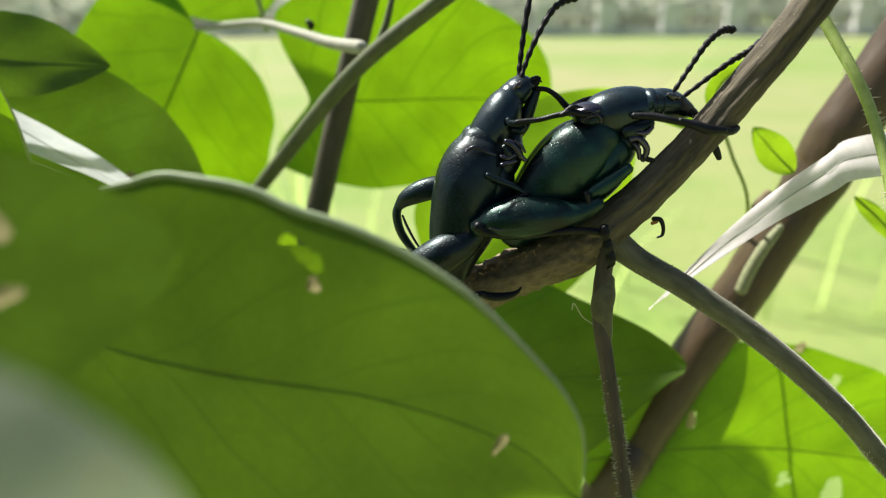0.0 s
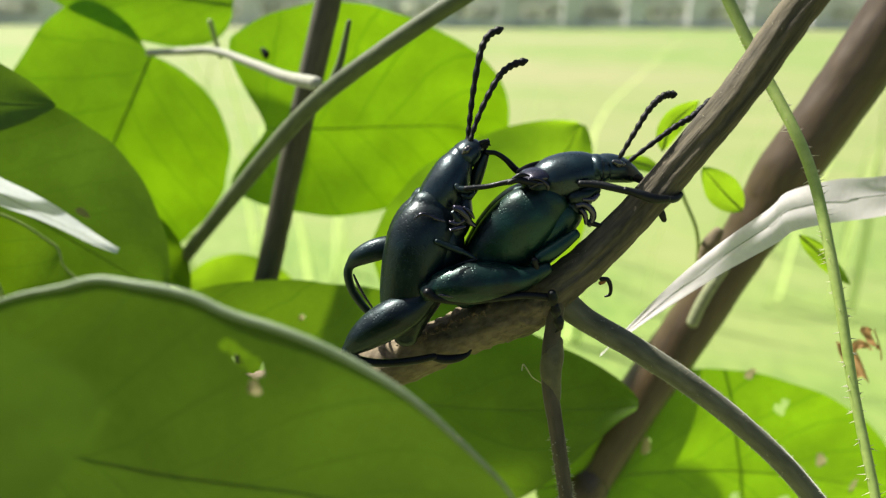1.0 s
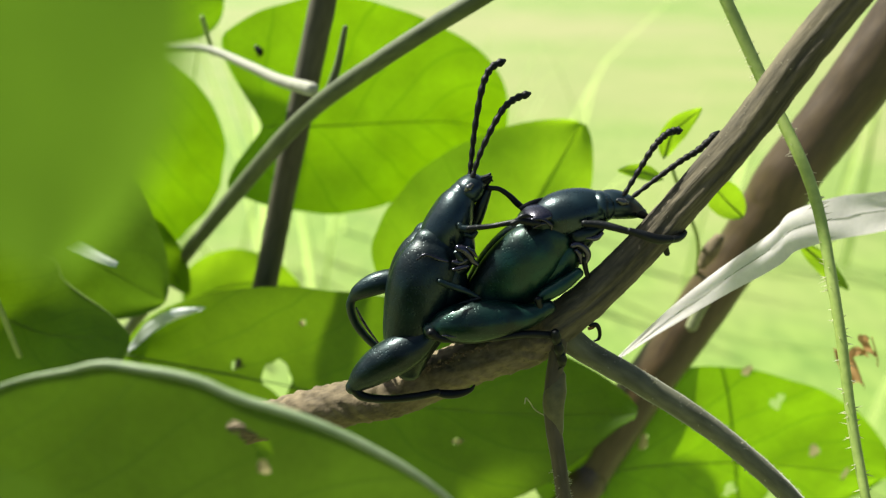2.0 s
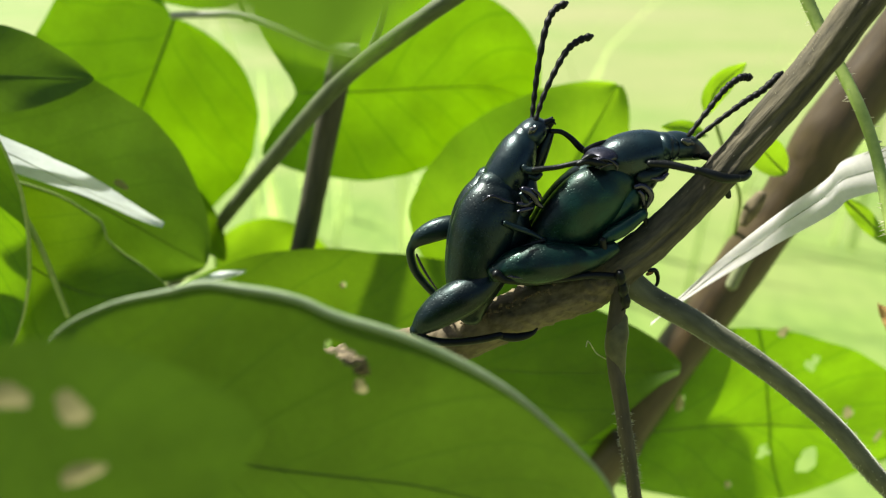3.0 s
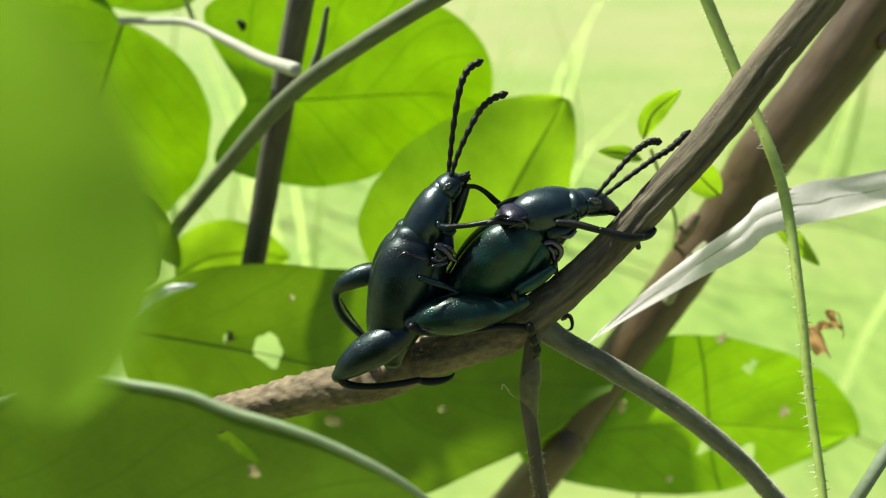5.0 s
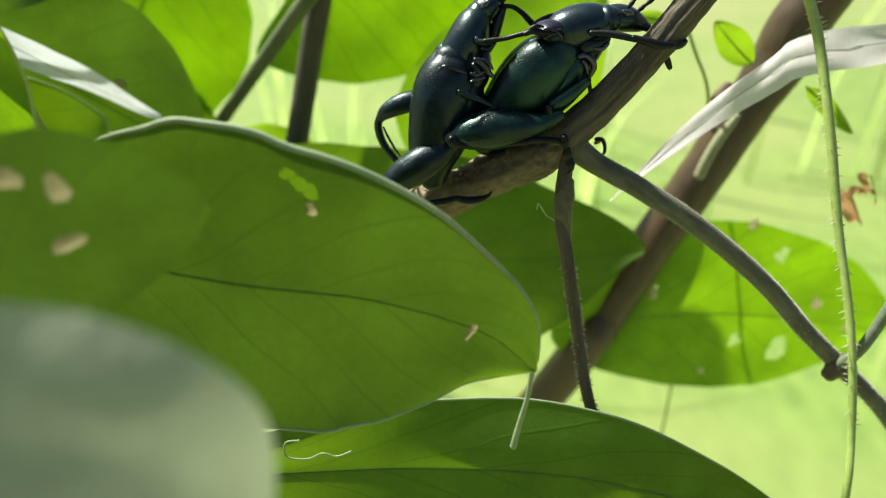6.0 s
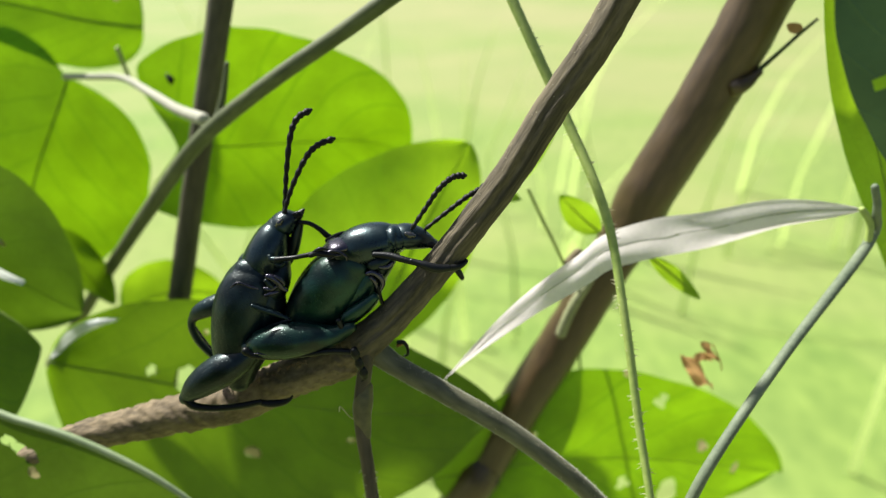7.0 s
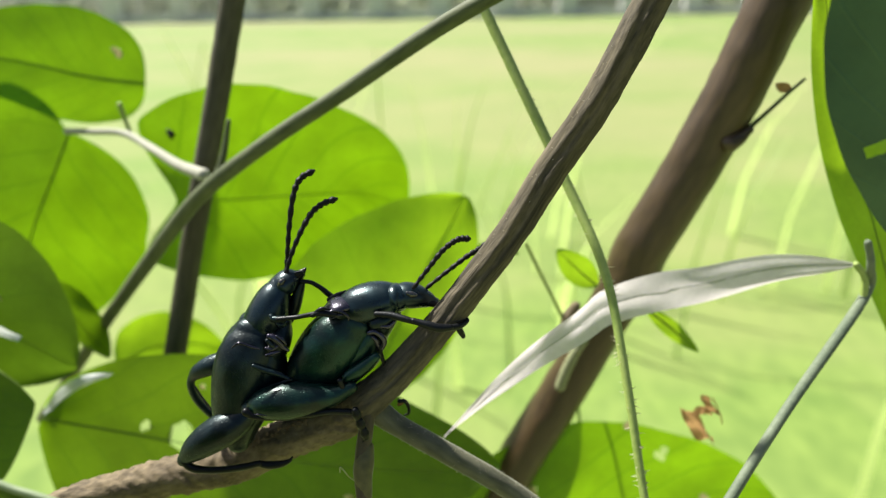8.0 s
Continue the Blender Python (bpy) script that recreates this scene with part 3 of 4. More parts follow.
leaf(bough, [(1.11, 11.85, -5.60), (1.90, 12.35, -4.03), (2.63, 12.75, -2.70), (3.41, 13.09, -1.43)], (-1, 0, 0.35), 1.2, 2.5, LIME, "upright yellow-green leaf behind the beetles", widest=(0.5, 0.34), blunt=0.66, seed=5)
tube("speck", [(-2.71, 14.15, -0.17), (-2.66, 14.15, -0.24), (-2.66, 14.15, -0.30)], [0.05, 0.085, 0.05], BLACK, bough, "dark insect-bitten speck on a leaf", sides=8)
leaf(bough, [(-5.22, 15.00, -6.13), (-4.36, 15.00, -5.68), (-3.37, 15.00, -5.55), (-2.43, 15.00, -5.73)], (0, 0.2, 1), 0.9, 0.85, LIME, "small yellow-green leaf", widest=0.45, seed=6)

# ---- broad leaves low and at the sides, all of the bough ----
leaf(bough, [(-5.16, 11.60, -5.31), (-2.98, 11.40, -5.74), (-0.81, 11.00, -6.04), (1.80, 10.20, -5.84), (3.66, 9.15, -5.12)], (0, 0.10, 1), 4.0, 2.2, DEEP, "large green leaf with insect holes, darkened for shade", widest=(0.33, 0.45), blunt=(1.15, 0.6), seed=7, cup=0.03,
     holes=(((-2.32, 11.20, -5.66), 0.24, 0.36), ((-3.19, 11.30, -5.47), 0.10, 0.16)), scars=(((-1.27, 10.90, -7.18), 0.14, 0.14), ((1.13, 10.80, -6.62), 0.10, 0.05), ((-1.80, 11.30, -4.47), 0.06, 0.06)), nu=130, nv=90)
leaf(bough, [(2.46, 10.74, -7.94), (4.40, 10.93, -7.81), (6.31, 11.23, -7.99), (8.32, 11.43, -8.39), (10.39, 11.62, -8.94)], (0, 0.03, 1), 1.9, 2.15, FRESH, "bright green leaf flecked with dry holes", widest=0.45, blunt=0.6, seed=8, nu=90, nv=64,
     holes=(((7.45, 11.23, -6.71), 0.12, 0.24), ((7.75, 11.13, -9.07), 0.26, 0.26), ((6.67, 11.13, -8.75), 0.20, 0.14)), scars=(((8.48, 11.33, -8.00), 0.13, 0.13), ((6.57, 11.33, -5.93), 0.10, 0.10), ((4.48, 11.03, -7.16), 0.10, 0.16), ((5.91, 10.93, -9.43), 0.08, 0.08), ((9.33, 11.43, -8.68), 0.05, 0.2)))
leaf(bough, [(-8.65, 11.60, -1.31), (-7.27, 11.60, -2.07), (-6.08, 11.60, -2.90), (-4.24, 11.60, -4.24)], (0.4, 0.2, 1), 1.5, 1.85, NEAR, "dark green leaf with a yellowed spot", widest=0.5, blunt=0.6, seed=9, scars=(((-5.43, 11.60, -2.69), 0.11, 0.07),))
leaf(bough, [(-8.16, 10.20, -2.15), (-6.89, 10.30, -3.24), (-5.84, 10.40, -4.12), (-4.43, 10.40, -4.27)], (0.3, 0.3, 1), 2.6, 1.2, DEEP, "green leaf with a pale margin, darkened for shade", widest=0.5, wave=0.008, seed=10, rim=0.022, rim_mat=STALK)
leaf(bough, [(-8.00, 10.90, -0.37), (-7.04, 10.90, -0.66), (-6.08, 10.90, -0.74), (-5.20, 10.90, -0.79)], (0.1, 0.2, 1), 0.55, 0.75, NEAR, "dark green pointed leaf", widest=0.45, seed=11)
leaf(bough, [(-6.99, 9.65, -1.01), (-6.27, 9.94, -1.57), (-5.61, 10.23, -2.16), (-4.40, 10.42, -2.96)], (0.1, -0.5, 0.85), 0.36, 0.44, SILVER, "leaf with the sky's reflection put in its silvery colour", widest=0.4, blunt=0.9, seed=12)
tube("petiole", [(-6.43, 9.90, -1.76), (-6.26, 9.90, -2.27), (-6.06, 9.90, -3.08), (-5.93, 9.90, -4.24)], [0.05, 0.05, 0.045, 0.04], STALK, bough, sides=8)
leaf(bough, [(-5.65, 13.20, -2.99), (-5.20, 13.20, -3.52), (-4.86, 13.20, -4.06), (-4.38, 13.20, -4.91)], (0.6, 0.2, 1), 0.4, 0.5, DEEP, "small dark green leaf", seed=13)
leaf(bough, [(-5.03, 11.50, -5.18), (-4.59, 11.50, -4.74), (-4.14, 11.50, -4.47), (-3.51, 11.50, -4.32)], (-0.6, 0.5, 0.8), 0.10, 0.12, SILVER, "curled pale leaf edge", seed=14, ribs=False)
leaf(bough, [(10.97, 9.30, -4.28), (9.93, 9.30, -2.25), (8.93, 9.30, -0.10), (8.23, 9.30, 1.52), (7.79, 9.30, 2.90)], (-1, 0, 0.3), 0.7, 0.44, LIME, "long bright green leaf", widest=0.5, seed=15)

leaf(bough, [(-6.32, 9.60, -0.72), (-6.58, 9.60, -1.99), (-6.80, 9.60, -3.20), (-7.12, 9.60, -4.90)], (1, 0, 0.15), 0.9, 0.68, FRESH, "dark green leaf with a scalloped bright margin", widest=0.5, blunt=0.55, seed=30, wave=0.02, rim=0.03, rim_mat=STALK)

# ---- near leaves ----
near = thing("broad_leaf_sprig", (-1.57, 4.00, -2.25), "large green leaves close by with pale edges", "plant")
leaf(near, [(-3.46, 4.55, -1.97), (-2.43, 4.45, -2.33), (-1.43, 4.30, -2.48), (-0.46, 4.20, -2.59), (0.51, 4.12, -2.92), (1.00, 4.10, -3.37)], (0, 0.15, 1), 1.48, 1.365, NEAR, "large green leaf dulled for shade, with pale rim and eaten hole", widest=(0.5, 0.355), blunt=(0.8, 0.74), seed=16, rim=0.032, rib_radius=0.007, cup=0.0, wave=0.015,
     holes=(((-1.06, 4.35, -1.46), 0.075, 0.060), ((-1.01, 4.35, -1.55), 0.075, 0.070), ((-0.93, 4.35, -1.65), 0.065, 0.065)), scars=(((-0.86, 4.35, -1.76), 0.055, 0.050), ((0.40, 4.15, -2.90), 0.035, 0.10)), nu=190, nv=140)
tube("chewed_edge", [(-3.38, 4.40, -2.68), (-3.34, 4.40, -2.94), (-3.29, 4.40, -3.21), (-3.57, 4.40, -3.51), (-3.85, 4.40, -3.79)], 0.022, RIM, near, "pale chewed leaf edge", sides=8)
tube("chewed_edge", [(-3.49, 4.40, -3.74), (-3.29, 4.40, -3.50), (-3.12, 4.40, -3.35), (-2.98, 4.40, -3.55), (-2.82, 4.40, -3.79)], 0.022, RIM, near, "pale chewed leaf edge", sides=8)
tube("chewed_edge", [(-3.45, 4.40, -3.70), (-3.03, 4.40, -3.85), (-2.56, 4.40, -3.96), (-2.41, 4.40, -4.15)], 0.02, RIM, near, "pale chewed leaf edge", sides=8)
tube("tendril", [(-3.26, 4.40, -2.43), (-3.47, 4.40, -2.48), (-3.68, 4.40, -2.40), (-3.85, 4.40, -2.35)], 0.013, RIM, near, "thin pale dry thread", sides=6)
tube("tendril", [(-3.26, 4.40, -2.43), (-3.54, 4.40, -2.60), (-3.75, 4.40, -2.86), (-3.90, 4.40, -3.08)], 0.011, RIM, near, "thin pale dry thread", sides=6)
tube("chewed_edge", [(-1.85, 4.35, -4.11), (-1.72, 4.35, -4.19), (-1.81, 4.35, -4.51), (-1.94, 4.35, -5.25)], 0.009, RIM, near, "pale chewed leaf edge", sides=6)
tube("chewed_edge", [(-1.31, 4.30, -4.32), (-1.45, 4.30, -4.35), (-1.46, 4.30, -4.54), (-1.25, 4.30, -4.58), (-1.10, 4.30, -4.51), (-0.96, 4.30, -4.56), (-0.81, 4.30, -4.50)], 0.009, RIM, near, "pale chewed leaf edge", sides=6)
tube("drip_tip", [(0.97, 4.15, -3.36), (0.94, 4.15, -3.70), (0.87, 4.15, -4.06), (0.82, 4.15, -4.35)], [0.03, 0.026, 0.03, 0.035], RIM, near, sides=8)
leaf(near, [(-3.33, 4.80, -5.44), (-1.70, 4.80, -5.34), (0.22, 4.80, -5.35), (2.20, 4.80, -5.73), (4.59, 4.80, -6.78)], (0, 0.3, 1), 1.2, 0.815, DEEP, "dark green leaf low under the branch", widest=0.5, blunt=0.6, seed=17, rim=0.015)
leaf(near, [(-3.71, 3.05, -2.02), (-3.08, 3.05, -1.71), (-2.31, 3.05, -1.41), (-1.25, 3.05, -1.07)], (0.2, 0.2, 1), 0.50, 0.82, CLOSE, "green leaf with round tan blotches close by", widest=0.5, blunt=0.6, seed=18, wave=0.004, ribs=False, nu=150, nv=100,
     scars=(((-2.16, 3.05, -0.98), 0.085, 0.08), ((-2.51, 3.05, -0.91), 0.085, 0.08), ((-2.16, 3.05, -1.32), 0.11, 0.06)))
leaf(near, [(-2.82, 1.05, -1.12), (-2.08, 1.05, -1.02), (-1.41, 1.05, -1.03), (-0.89, 1.05, -1.22), (-0.64, 1.05, -1.75)], (0.2, 0.5, 1), 0.8, 0.50, DULL, "leaf with tan blotches, greyed to imitate reflected sky", widest=0.55, blunt=0.6, seed=28, ribs=False)
leaf(near, [(-0.49, 1.90, 2.04), (-0.54, 1.95, 1.85), (-0.61, 2.00, 1.54), (-0.63, 2.00, 1.24), (-0.67, 2.00, 0.80)], (1, 0, 0.1), 0.62, 0.35, VEIL, "green leaf hanging close overhead", widest=0.5, blunt=0.7, seed=19, ribs=False)
leaf(near, [(7.02, 5.30, -0.02), (6.74, 5.30, 0.79), (6.46, 5.30, 1.67), (6.14, 5.30, 3.19)], (-1, 0, 0.1), 0.7, 0.70, SHADY, "leaf coloured dark bluish-green for shade", widest=0.58, blunt=0.6, seed=20, holes=(((6.27, 5.30, 1.11), 0.06, 0.12),))

# ---- small weed by the woody stem ----
weed = thing("weed", (4.53, 10.56, -2.24), "spindly weed with small lime-green leaflets", "plant")
tube("stem", [(4.22, 10.56, -1.57), (4.51, 10.56, -2.18), (4.81, 10.56, -2.78), (5.23, 11.30, -3.73), (5.63, 11.90, -5.38)] + [(6, 12.5, -12), (6, 14, -40), (6, 15, -86)], [0.03] * 5 + [0.04, 0.05, 0.05], STALK, weed, sides=8)
leaf(weed, [(5.50, 10.56, -2.40), (5.17, 10.56, -2.11), (4.75, 10.56, -1.69)], (0.6, 0, 0.8), 0.26, 0.26, LIME, seed=22, nu=16, nv=10)
leaf(weed, [(6.26, 10.12, -2.68), (6.69, 10.12, -3.02), (7.25, 10.12, -3.53)], (0.6, 0.2, 0.8), 0.16, 0.14, LIME, seed=23, nu=16, nv=10)
leaf(weed, [(4.16, 10.80, -1.48), (4.26, 10.80, -1.06), (4.66, 10.80, -0.68)], (-0.7, 0, 0.7), 0.20, 0.19, LIME, seed=24, nu=16, nv=10)
leaf(weed, [(4.10, 10.56, -1.75), (3.76, 10.56, -1.62), (3.36, 10.56, -1.59)], (0, 0.3, 1), 0.12, 0.12, LIME, seed=25, nu=16, nv=10)
dry = thing("dry_leaf", (7.07, 9.35, -4.30), "curled dry brown leaf scrap hanging on a thread", "leaf")
leaf(dry, [(6.71, 9.35, -4.15), (6.93, 9.35, -4.36), (7.17, 9.35, -4.66), (7.36, 9.35, -4.88)], (0.6, -0.4, 0.6), 0.12, 0.10, DEAD, seed=26, nu=20, nv=12, cup=0.6, wave=0.18, ribs=False)
leaf(dry, [(7.04, 9.26, -3.86), (7.16, 9.26, -4.02), (7.33, 9.26, -4.26)], (0.6, 0.4, 0.3), 0.08, 0.07, DEAD, seed=27, nu=20, nv=12, cup=-0.6, wave=0.2, ribs=False)
leaf(dry, [(6.93, 9.30, -4.28), (7.08, 9.30, -4.18), (7.25, 9.30, -4.28)], (0.2, 0.6, 0.6), 0.06, 0.08, DEAD, seed=29, nu=16, nv=10, cup=0.4, wave=0.2, ribs=False)
tube("thread", [(7.18, 9.26, -3.91), (7.36, 9.26, -4.26), (7.41, 9.26, -4.43)], 0.01, DEAD, dry, sides=6)

# ---- beetles ----
def limb(parent, points, radii, mat, name, label=""):
    return tube(name, points, radii, mat, parent, label, sides=12, steps=6)


def antenna(parent, points, radius, name="antenna"):
    """Eleven bead-like joints, thicker to the end."""
    path = spline(points, 40)
    n = len(path) - 1
    pick = [path[int(n * k / 44)] for k in range(45)]
    radii = [radius * (0.75 + 0.5 * k / 44) * (0.66 + 0.42 * math.sin(math.pi * ((k % 4) + 0.5) / 4)) for k in range(45)]
    radii[-1] *= 0.6
    verts, faces = loft(pick, radii, sides=8, steps=2)
    return part(name, verts, faces, HORN, parent, origin=C(points[0]))


rear = thing("beetle", (0.30, 7.10, -1.82), "blue-black frog-legged leaf beetle clinging to the other's back", "beetle", group="beetles on the stem")
part("abdomen", *loft([(0.18, 6.95, -2.65), (0.22, 7.00, -2.37), (0.34, 7.06, -2.01), (0.45, 7.11, -1.71), (0.52, 7.17, -1.47)], [0.12, 0.24, 0.315, 0.31, 0.22], [0.15, 0.26, 0.30, 0.30, 0.24], sides=24), BLUE, rear)
for dy in (-0.10, 0.10):
    EL = [(0.11, 6.95, -2.70), (0.12, 7.00, -2.40), (0.19, 7.06, -2.04), (0.28, 7.11, -1.69), (0.37, 7.17, -1.44), (0.41, 7.22, -1.30)]
    part("wing_case", *loft([(x, y + dy, z) for x, y, z in EL], [0.13, 0.275, 0.345, 0.365, 0.315, 0.235], [0.10, 0.21, 0.265, 0.28, 0.24, 0.17], sides=32, steps=8), BLUE, rear)
part("thorax", *loft([(0.40, 7.20, -1.41), (0.48, 7.24, -1.28), (0.57, 7.28, -1.11), (0.64, 7.32, -0.96), (0.71, 7.36, -0.85)], [0.20, 0.245, 0.24, 0.205, 0.15], [0.22, 0.27, 0.28, 0.24, 0.17], sides=28), GLOSSY, rear)
part("head", *loft([(0.68, 7.34, -0.89), (0.75, 7.37, -0.82), (0.84, 7.39, -0.76), (0.92, 7.42, -0.74)], [0.12, 0.15, 0.135, 0.075], [0.15, 0.19, 0.16, 0.09], sides=20), GLOSSY, rear)
part("eye", *loft([(0.73, 7.22, -0.76), (0.76, 7.22, -0.73), (0.79, 7.22, -0.70)], [0.025, 0.04, 0.025], sides=12), EYE, rear)
part("eye", *loft([(0.78, 7.56, -0.87), (0.82, 7.56, -0.84), (0.85, 7.56, -0.81)], [0.025, 0.04, 0.025], sides=12), EYE, rear)
for dy, off in ((-0.05, 0), (0.05, 6)):
    limb(rear, [(x, y + dy, z) for x, y, z in [(0.90, 7.42, -0.75), (0.97, 7.43, -0.71), (1.01, 7.44, -0.67)]], [0.045, 0.04, 0.015], BLACK, "mandible")
limb(rear, [(0.90, 7.34, -0.69), (0.96, 7.34, -0.66), (1.00, 7.34, -0.66)], [0.03, 0.025, 0.012], BLACK, "palp")
limb(rear, [(0.93, 7.34, -0.71), (0.99, 7.34, -0.68), (1.02, 7.34, -0.70)], [0.022, 0.016, 0.008], BLACK, "palp")
part("breast", *loft([(0.53, 7.10, -1.66), (0.64, 7.14, -1.51), (0.71, 7.20, -1.38), (0.75, 7.25, -1.26)], [0.15, 0.16, 0.13, 0.08], [0.2, 0.22, 0.2, 0.12], sides=16), BLUE, rear)
limb(rear, [(0.78, 7.35, -1.29), (0.85, 7.35, -1.15), (0.91, 7.35, -0.97), (0.98, 7.35, -0.79)], [0.05, 0.07, 0.068, 0.04], BLUE, "femur", "far fore thigh")
limb(rear, [(0.79, 7.34, -1.26), (0.78, 7.34, -1.11), (0.82, 7.34, -0.96)], [0.03, 0.035, 0.02], BLACK, "femur", "inner edge of the fore thigh")
limb(rear, [(0.98, 7.32, -0.77), (1.08, 7.32, -0.78), (1.19, 7.32, -0.85), (1.29, 7.32, -0.95), (1.37, 7.32, -1.01)], [0.028, 0.026, 0.03, 0.036, 0.03], BLACK, "tibia")
limb(rear, [(1.31, 7.15, -0.94), (1.39, 7.15, -0.90), (1.49, 7.15, -0.86), (1.60, 7.15, -0.85), (1.69, 7.15, -0.83)], [0.03, 0.035, 0.03, 0.028, 0.012], BLACK, "foot")
limb(rear, [(0.65, 6.99, -1.05), (0.68, 6.97, -1.08), (0.77, 6.95, -1.08), (0.82, 6.92, -1.05)], [0.03, 0.04, 0.042, 0.03], BLUE, "femur", "near fore thigh")
limb(rear, [(0.73, 6.99, -1.15), (0.78, 6.97, -1.16), (0.82, 6.95, -1.12)], [0.04, 0.035, 0.02], BLUE, "coxa")
limb(rear, [(0.74, 6.92, -1.06), (0.95, 6.89, -1.03), (1.08, 6.85, -0.99), (1.19, 6.82, -0.96)], [0.03, 0.027, 0.027, 0.032], BLACK, "tibia")
limb(rear, [(1.16, 6.80, -0.97), (1.24, 6.80, -0.94), (1.34, 6.80, -0.96), (1.47, 6.80, -0.98)], [0.026, 0.036, 0.034, 0.012], BLACK, "foot")
limb(rear, [(1.20, 6.80, -0.93), (1.27, 6.80, -0.89), (1.36, 6.80, -0.90)], [0.02, 0.024, 0.01], BLACK, "foot")
limb(rear, [(0.63, 6.87, -1.25), (0.68, 6.87, -1.27), (0.74, 6.87, -1.33), (0.78, 6.87, -1.40), (0.83, 6.87, -1.44)], [0.035, 0.042, 0.04, 0.034, 0.02], VIOLET, "coxa")
limb(rear, [(0.61, 6.86, -1.30), (0.65, 6.86, -1.36), (0.69, 6.86, -1.40)], [0.03, 0.036, 0.02], BLUE, "coxa")
limb(rear, [(0.58, 6.86, -1.40), (0.65, 6.86, -1.41), (0.72, 6.86, -1.38)], [0.02, 0.032, 0.018], VIOLET, "coxa")
limb(rear, [(0.58, 6.84, -1.48), (0.65, 6.84, -1.46), (0.73, 6.84, -1.44)], [0.016, 0.028, 0.016], VIOLET, "coxa")
limb(rear, [(0.72, 6.85, -1.24), (0.78, 6.85, -1.29), (0.82, 6.85, -1.35)], [0.012, 0.02, 0.012], VIOLET, "coxa")
limb(rear, [(0.21, 6.80, -1.34), (0.29, 6.80, -1.29), (0.37, 6.80, -1.31), (0.43, 6.80, -1.34), (0.52, 6.80, -1.37)], [0.008, 0.018, 0.014, 0.018, 0.010], VIOLET, "ridge", "shiny fold behind the thorax")
limb(rear, [(0.44, 6.76, -1.57), (0.57, 6.76, -1.63), (0.71, 6.76, -1.69), (0.85, 6.76, -1.77)], [0.03, 0.036, 0.032, 0.022], BLUE, "femur", "near middle leg")
limb(rear, [(0.84, 6.74, -1.76), (0.74, 6.74, -1.79), (0.64, 6.74, -1.82)], [0.02, 0.02, 0.014], BLACK, "tibia")
limb(rear, [(0.04, 7.38, -1.81), (-0.12, 7.38, -1.85), (-0.28, 7.38, -1.90), (-0.43, 7.38, -1.98), (-0.51, 7.38, -2.06)], [0.10, 0.128, 0.125, 0.095, 0.055], BLUE, "femur", "far hind thigh")
limb(rear, [(-0.50, 7.38, -2.03), (-0.54, 7.38, -2.16), (-0.50, 7.38, -2.36), (-0.39, 7.38, -2.55), (-0.24, 7.38, -2.74), (-0.13, 7.38, -2.89)], [0.05, 0.05, 0.05, 0.046, 0.042, 0.034], BLUE, "tibia")
# Made-up ridge, shaped to show the thin glint along the far shin.
limb(rear, [(-0.47, 7.33, -2.16), (-0.42, 7.33, -2.29), (-0.34, 7.33, -2.45), (-0.21, 7.33, -2.67)], [0.012, 0.017, 0.015, 0.008], VIOLET, "ridge", "ridge added to carry the shin's glint")
limb(rear, [(0.34, 6.80, -2.20), (0.20, 6.77, -2.30), (0.01, 6.73, -2.39), (-0.20, 6.71, -2.51), (-0.37, 6.68, -2.63), (-0.49, 6.65, -2.74)], [0.115, 0.17, 0.205, 0.195, 0.15, 0.08], BLUE, "femur", "swollen near hind thigh")
limb(rear, [(-0.48, 6.62, -2.74), (-0.38, 6.60, -2.83), (-0.14, 6.60, -2.87), (0.16, 6.60, -2.85), (0.41, 6.60, -2.80)], [0.052, 0.048, 0.042, 0.042, 0.036], BLACK, "tibia")
limb(rear, [(0.38, 6.61, -2.81), (0.52, 6.61, -2.84), (0.66, 6.61, -2.83), (0.76, 6.61, -2.79), (0.80, 6.61, -2.74)], [0.035, 0.048, 0.042, 0.025, 0.012], BLACK, "foot")
antenna(rear, [(0.78, 7.42, -0.71), (0.81, 7.50, -0.47), (0.85, 7.57, -0.15), (0.92, 7.65, 0.21), (1.01, 7.72, 0.39), (1.16, 7.80, 0.46)], 0.034)
antenna(rear, [(0.80, 7.32, -0.67), (0.88, 7.39, -0.44), (1.00, 7.46, -0.19), (1.13, 7.54, 0.01), (1.26, 7.61, 0.10), (1.42, 7.68, 0.14)], 0.034)

front = thing("beetle", (1.40, 7.10, -1.59), "green-black frog-legged leaf beetle gripping the woody stem", "beetle", group="beetles on the stem")
part("abdomen", *loft([(0.85, 7.10, -2.30), (1.09, 7.10, -2.06), (1.38, 7.10, -1.75), (1.63, 7.10, -1.53), (1.78, 7.10, -1.37)], [0.14, 0.25, 0.33, 0.32, 0.22], [0.16, 0.26, 0.30, 0.30, 0.26], sides=24), GREEN, front)
for dy in (-0.08, 0.08):
    EL = [(0.73, 7.10, -2.32), (0.93, 7.10, -2.02), (1.20, 7.10, -1.68), (1.44, 7.10, -1.40), (1.62, 7.10, -1.21)]
    part("wing_case", *loft([(x, y + dy, z) for x, y, z in EL], [0.15, 0.28, 0.375, 0.365, 0.25], [0.10, 0.21, 0.27, 0.27, 0.20], sides=32, steps=8), GREEN, front)
part("shoulder", *loft([(1.29, 7.00, -0.99), (1.38, 7.02, -0.96), (1.50, 7.05, -0.94), (1.61, 7.08, -0.94)], [0.03, 0.07, 0.075, 0.05], [0.12, 0.2, 0.2, 0.12], sides=18), VIOLET, front, "violet shiny plate between the wing cases")
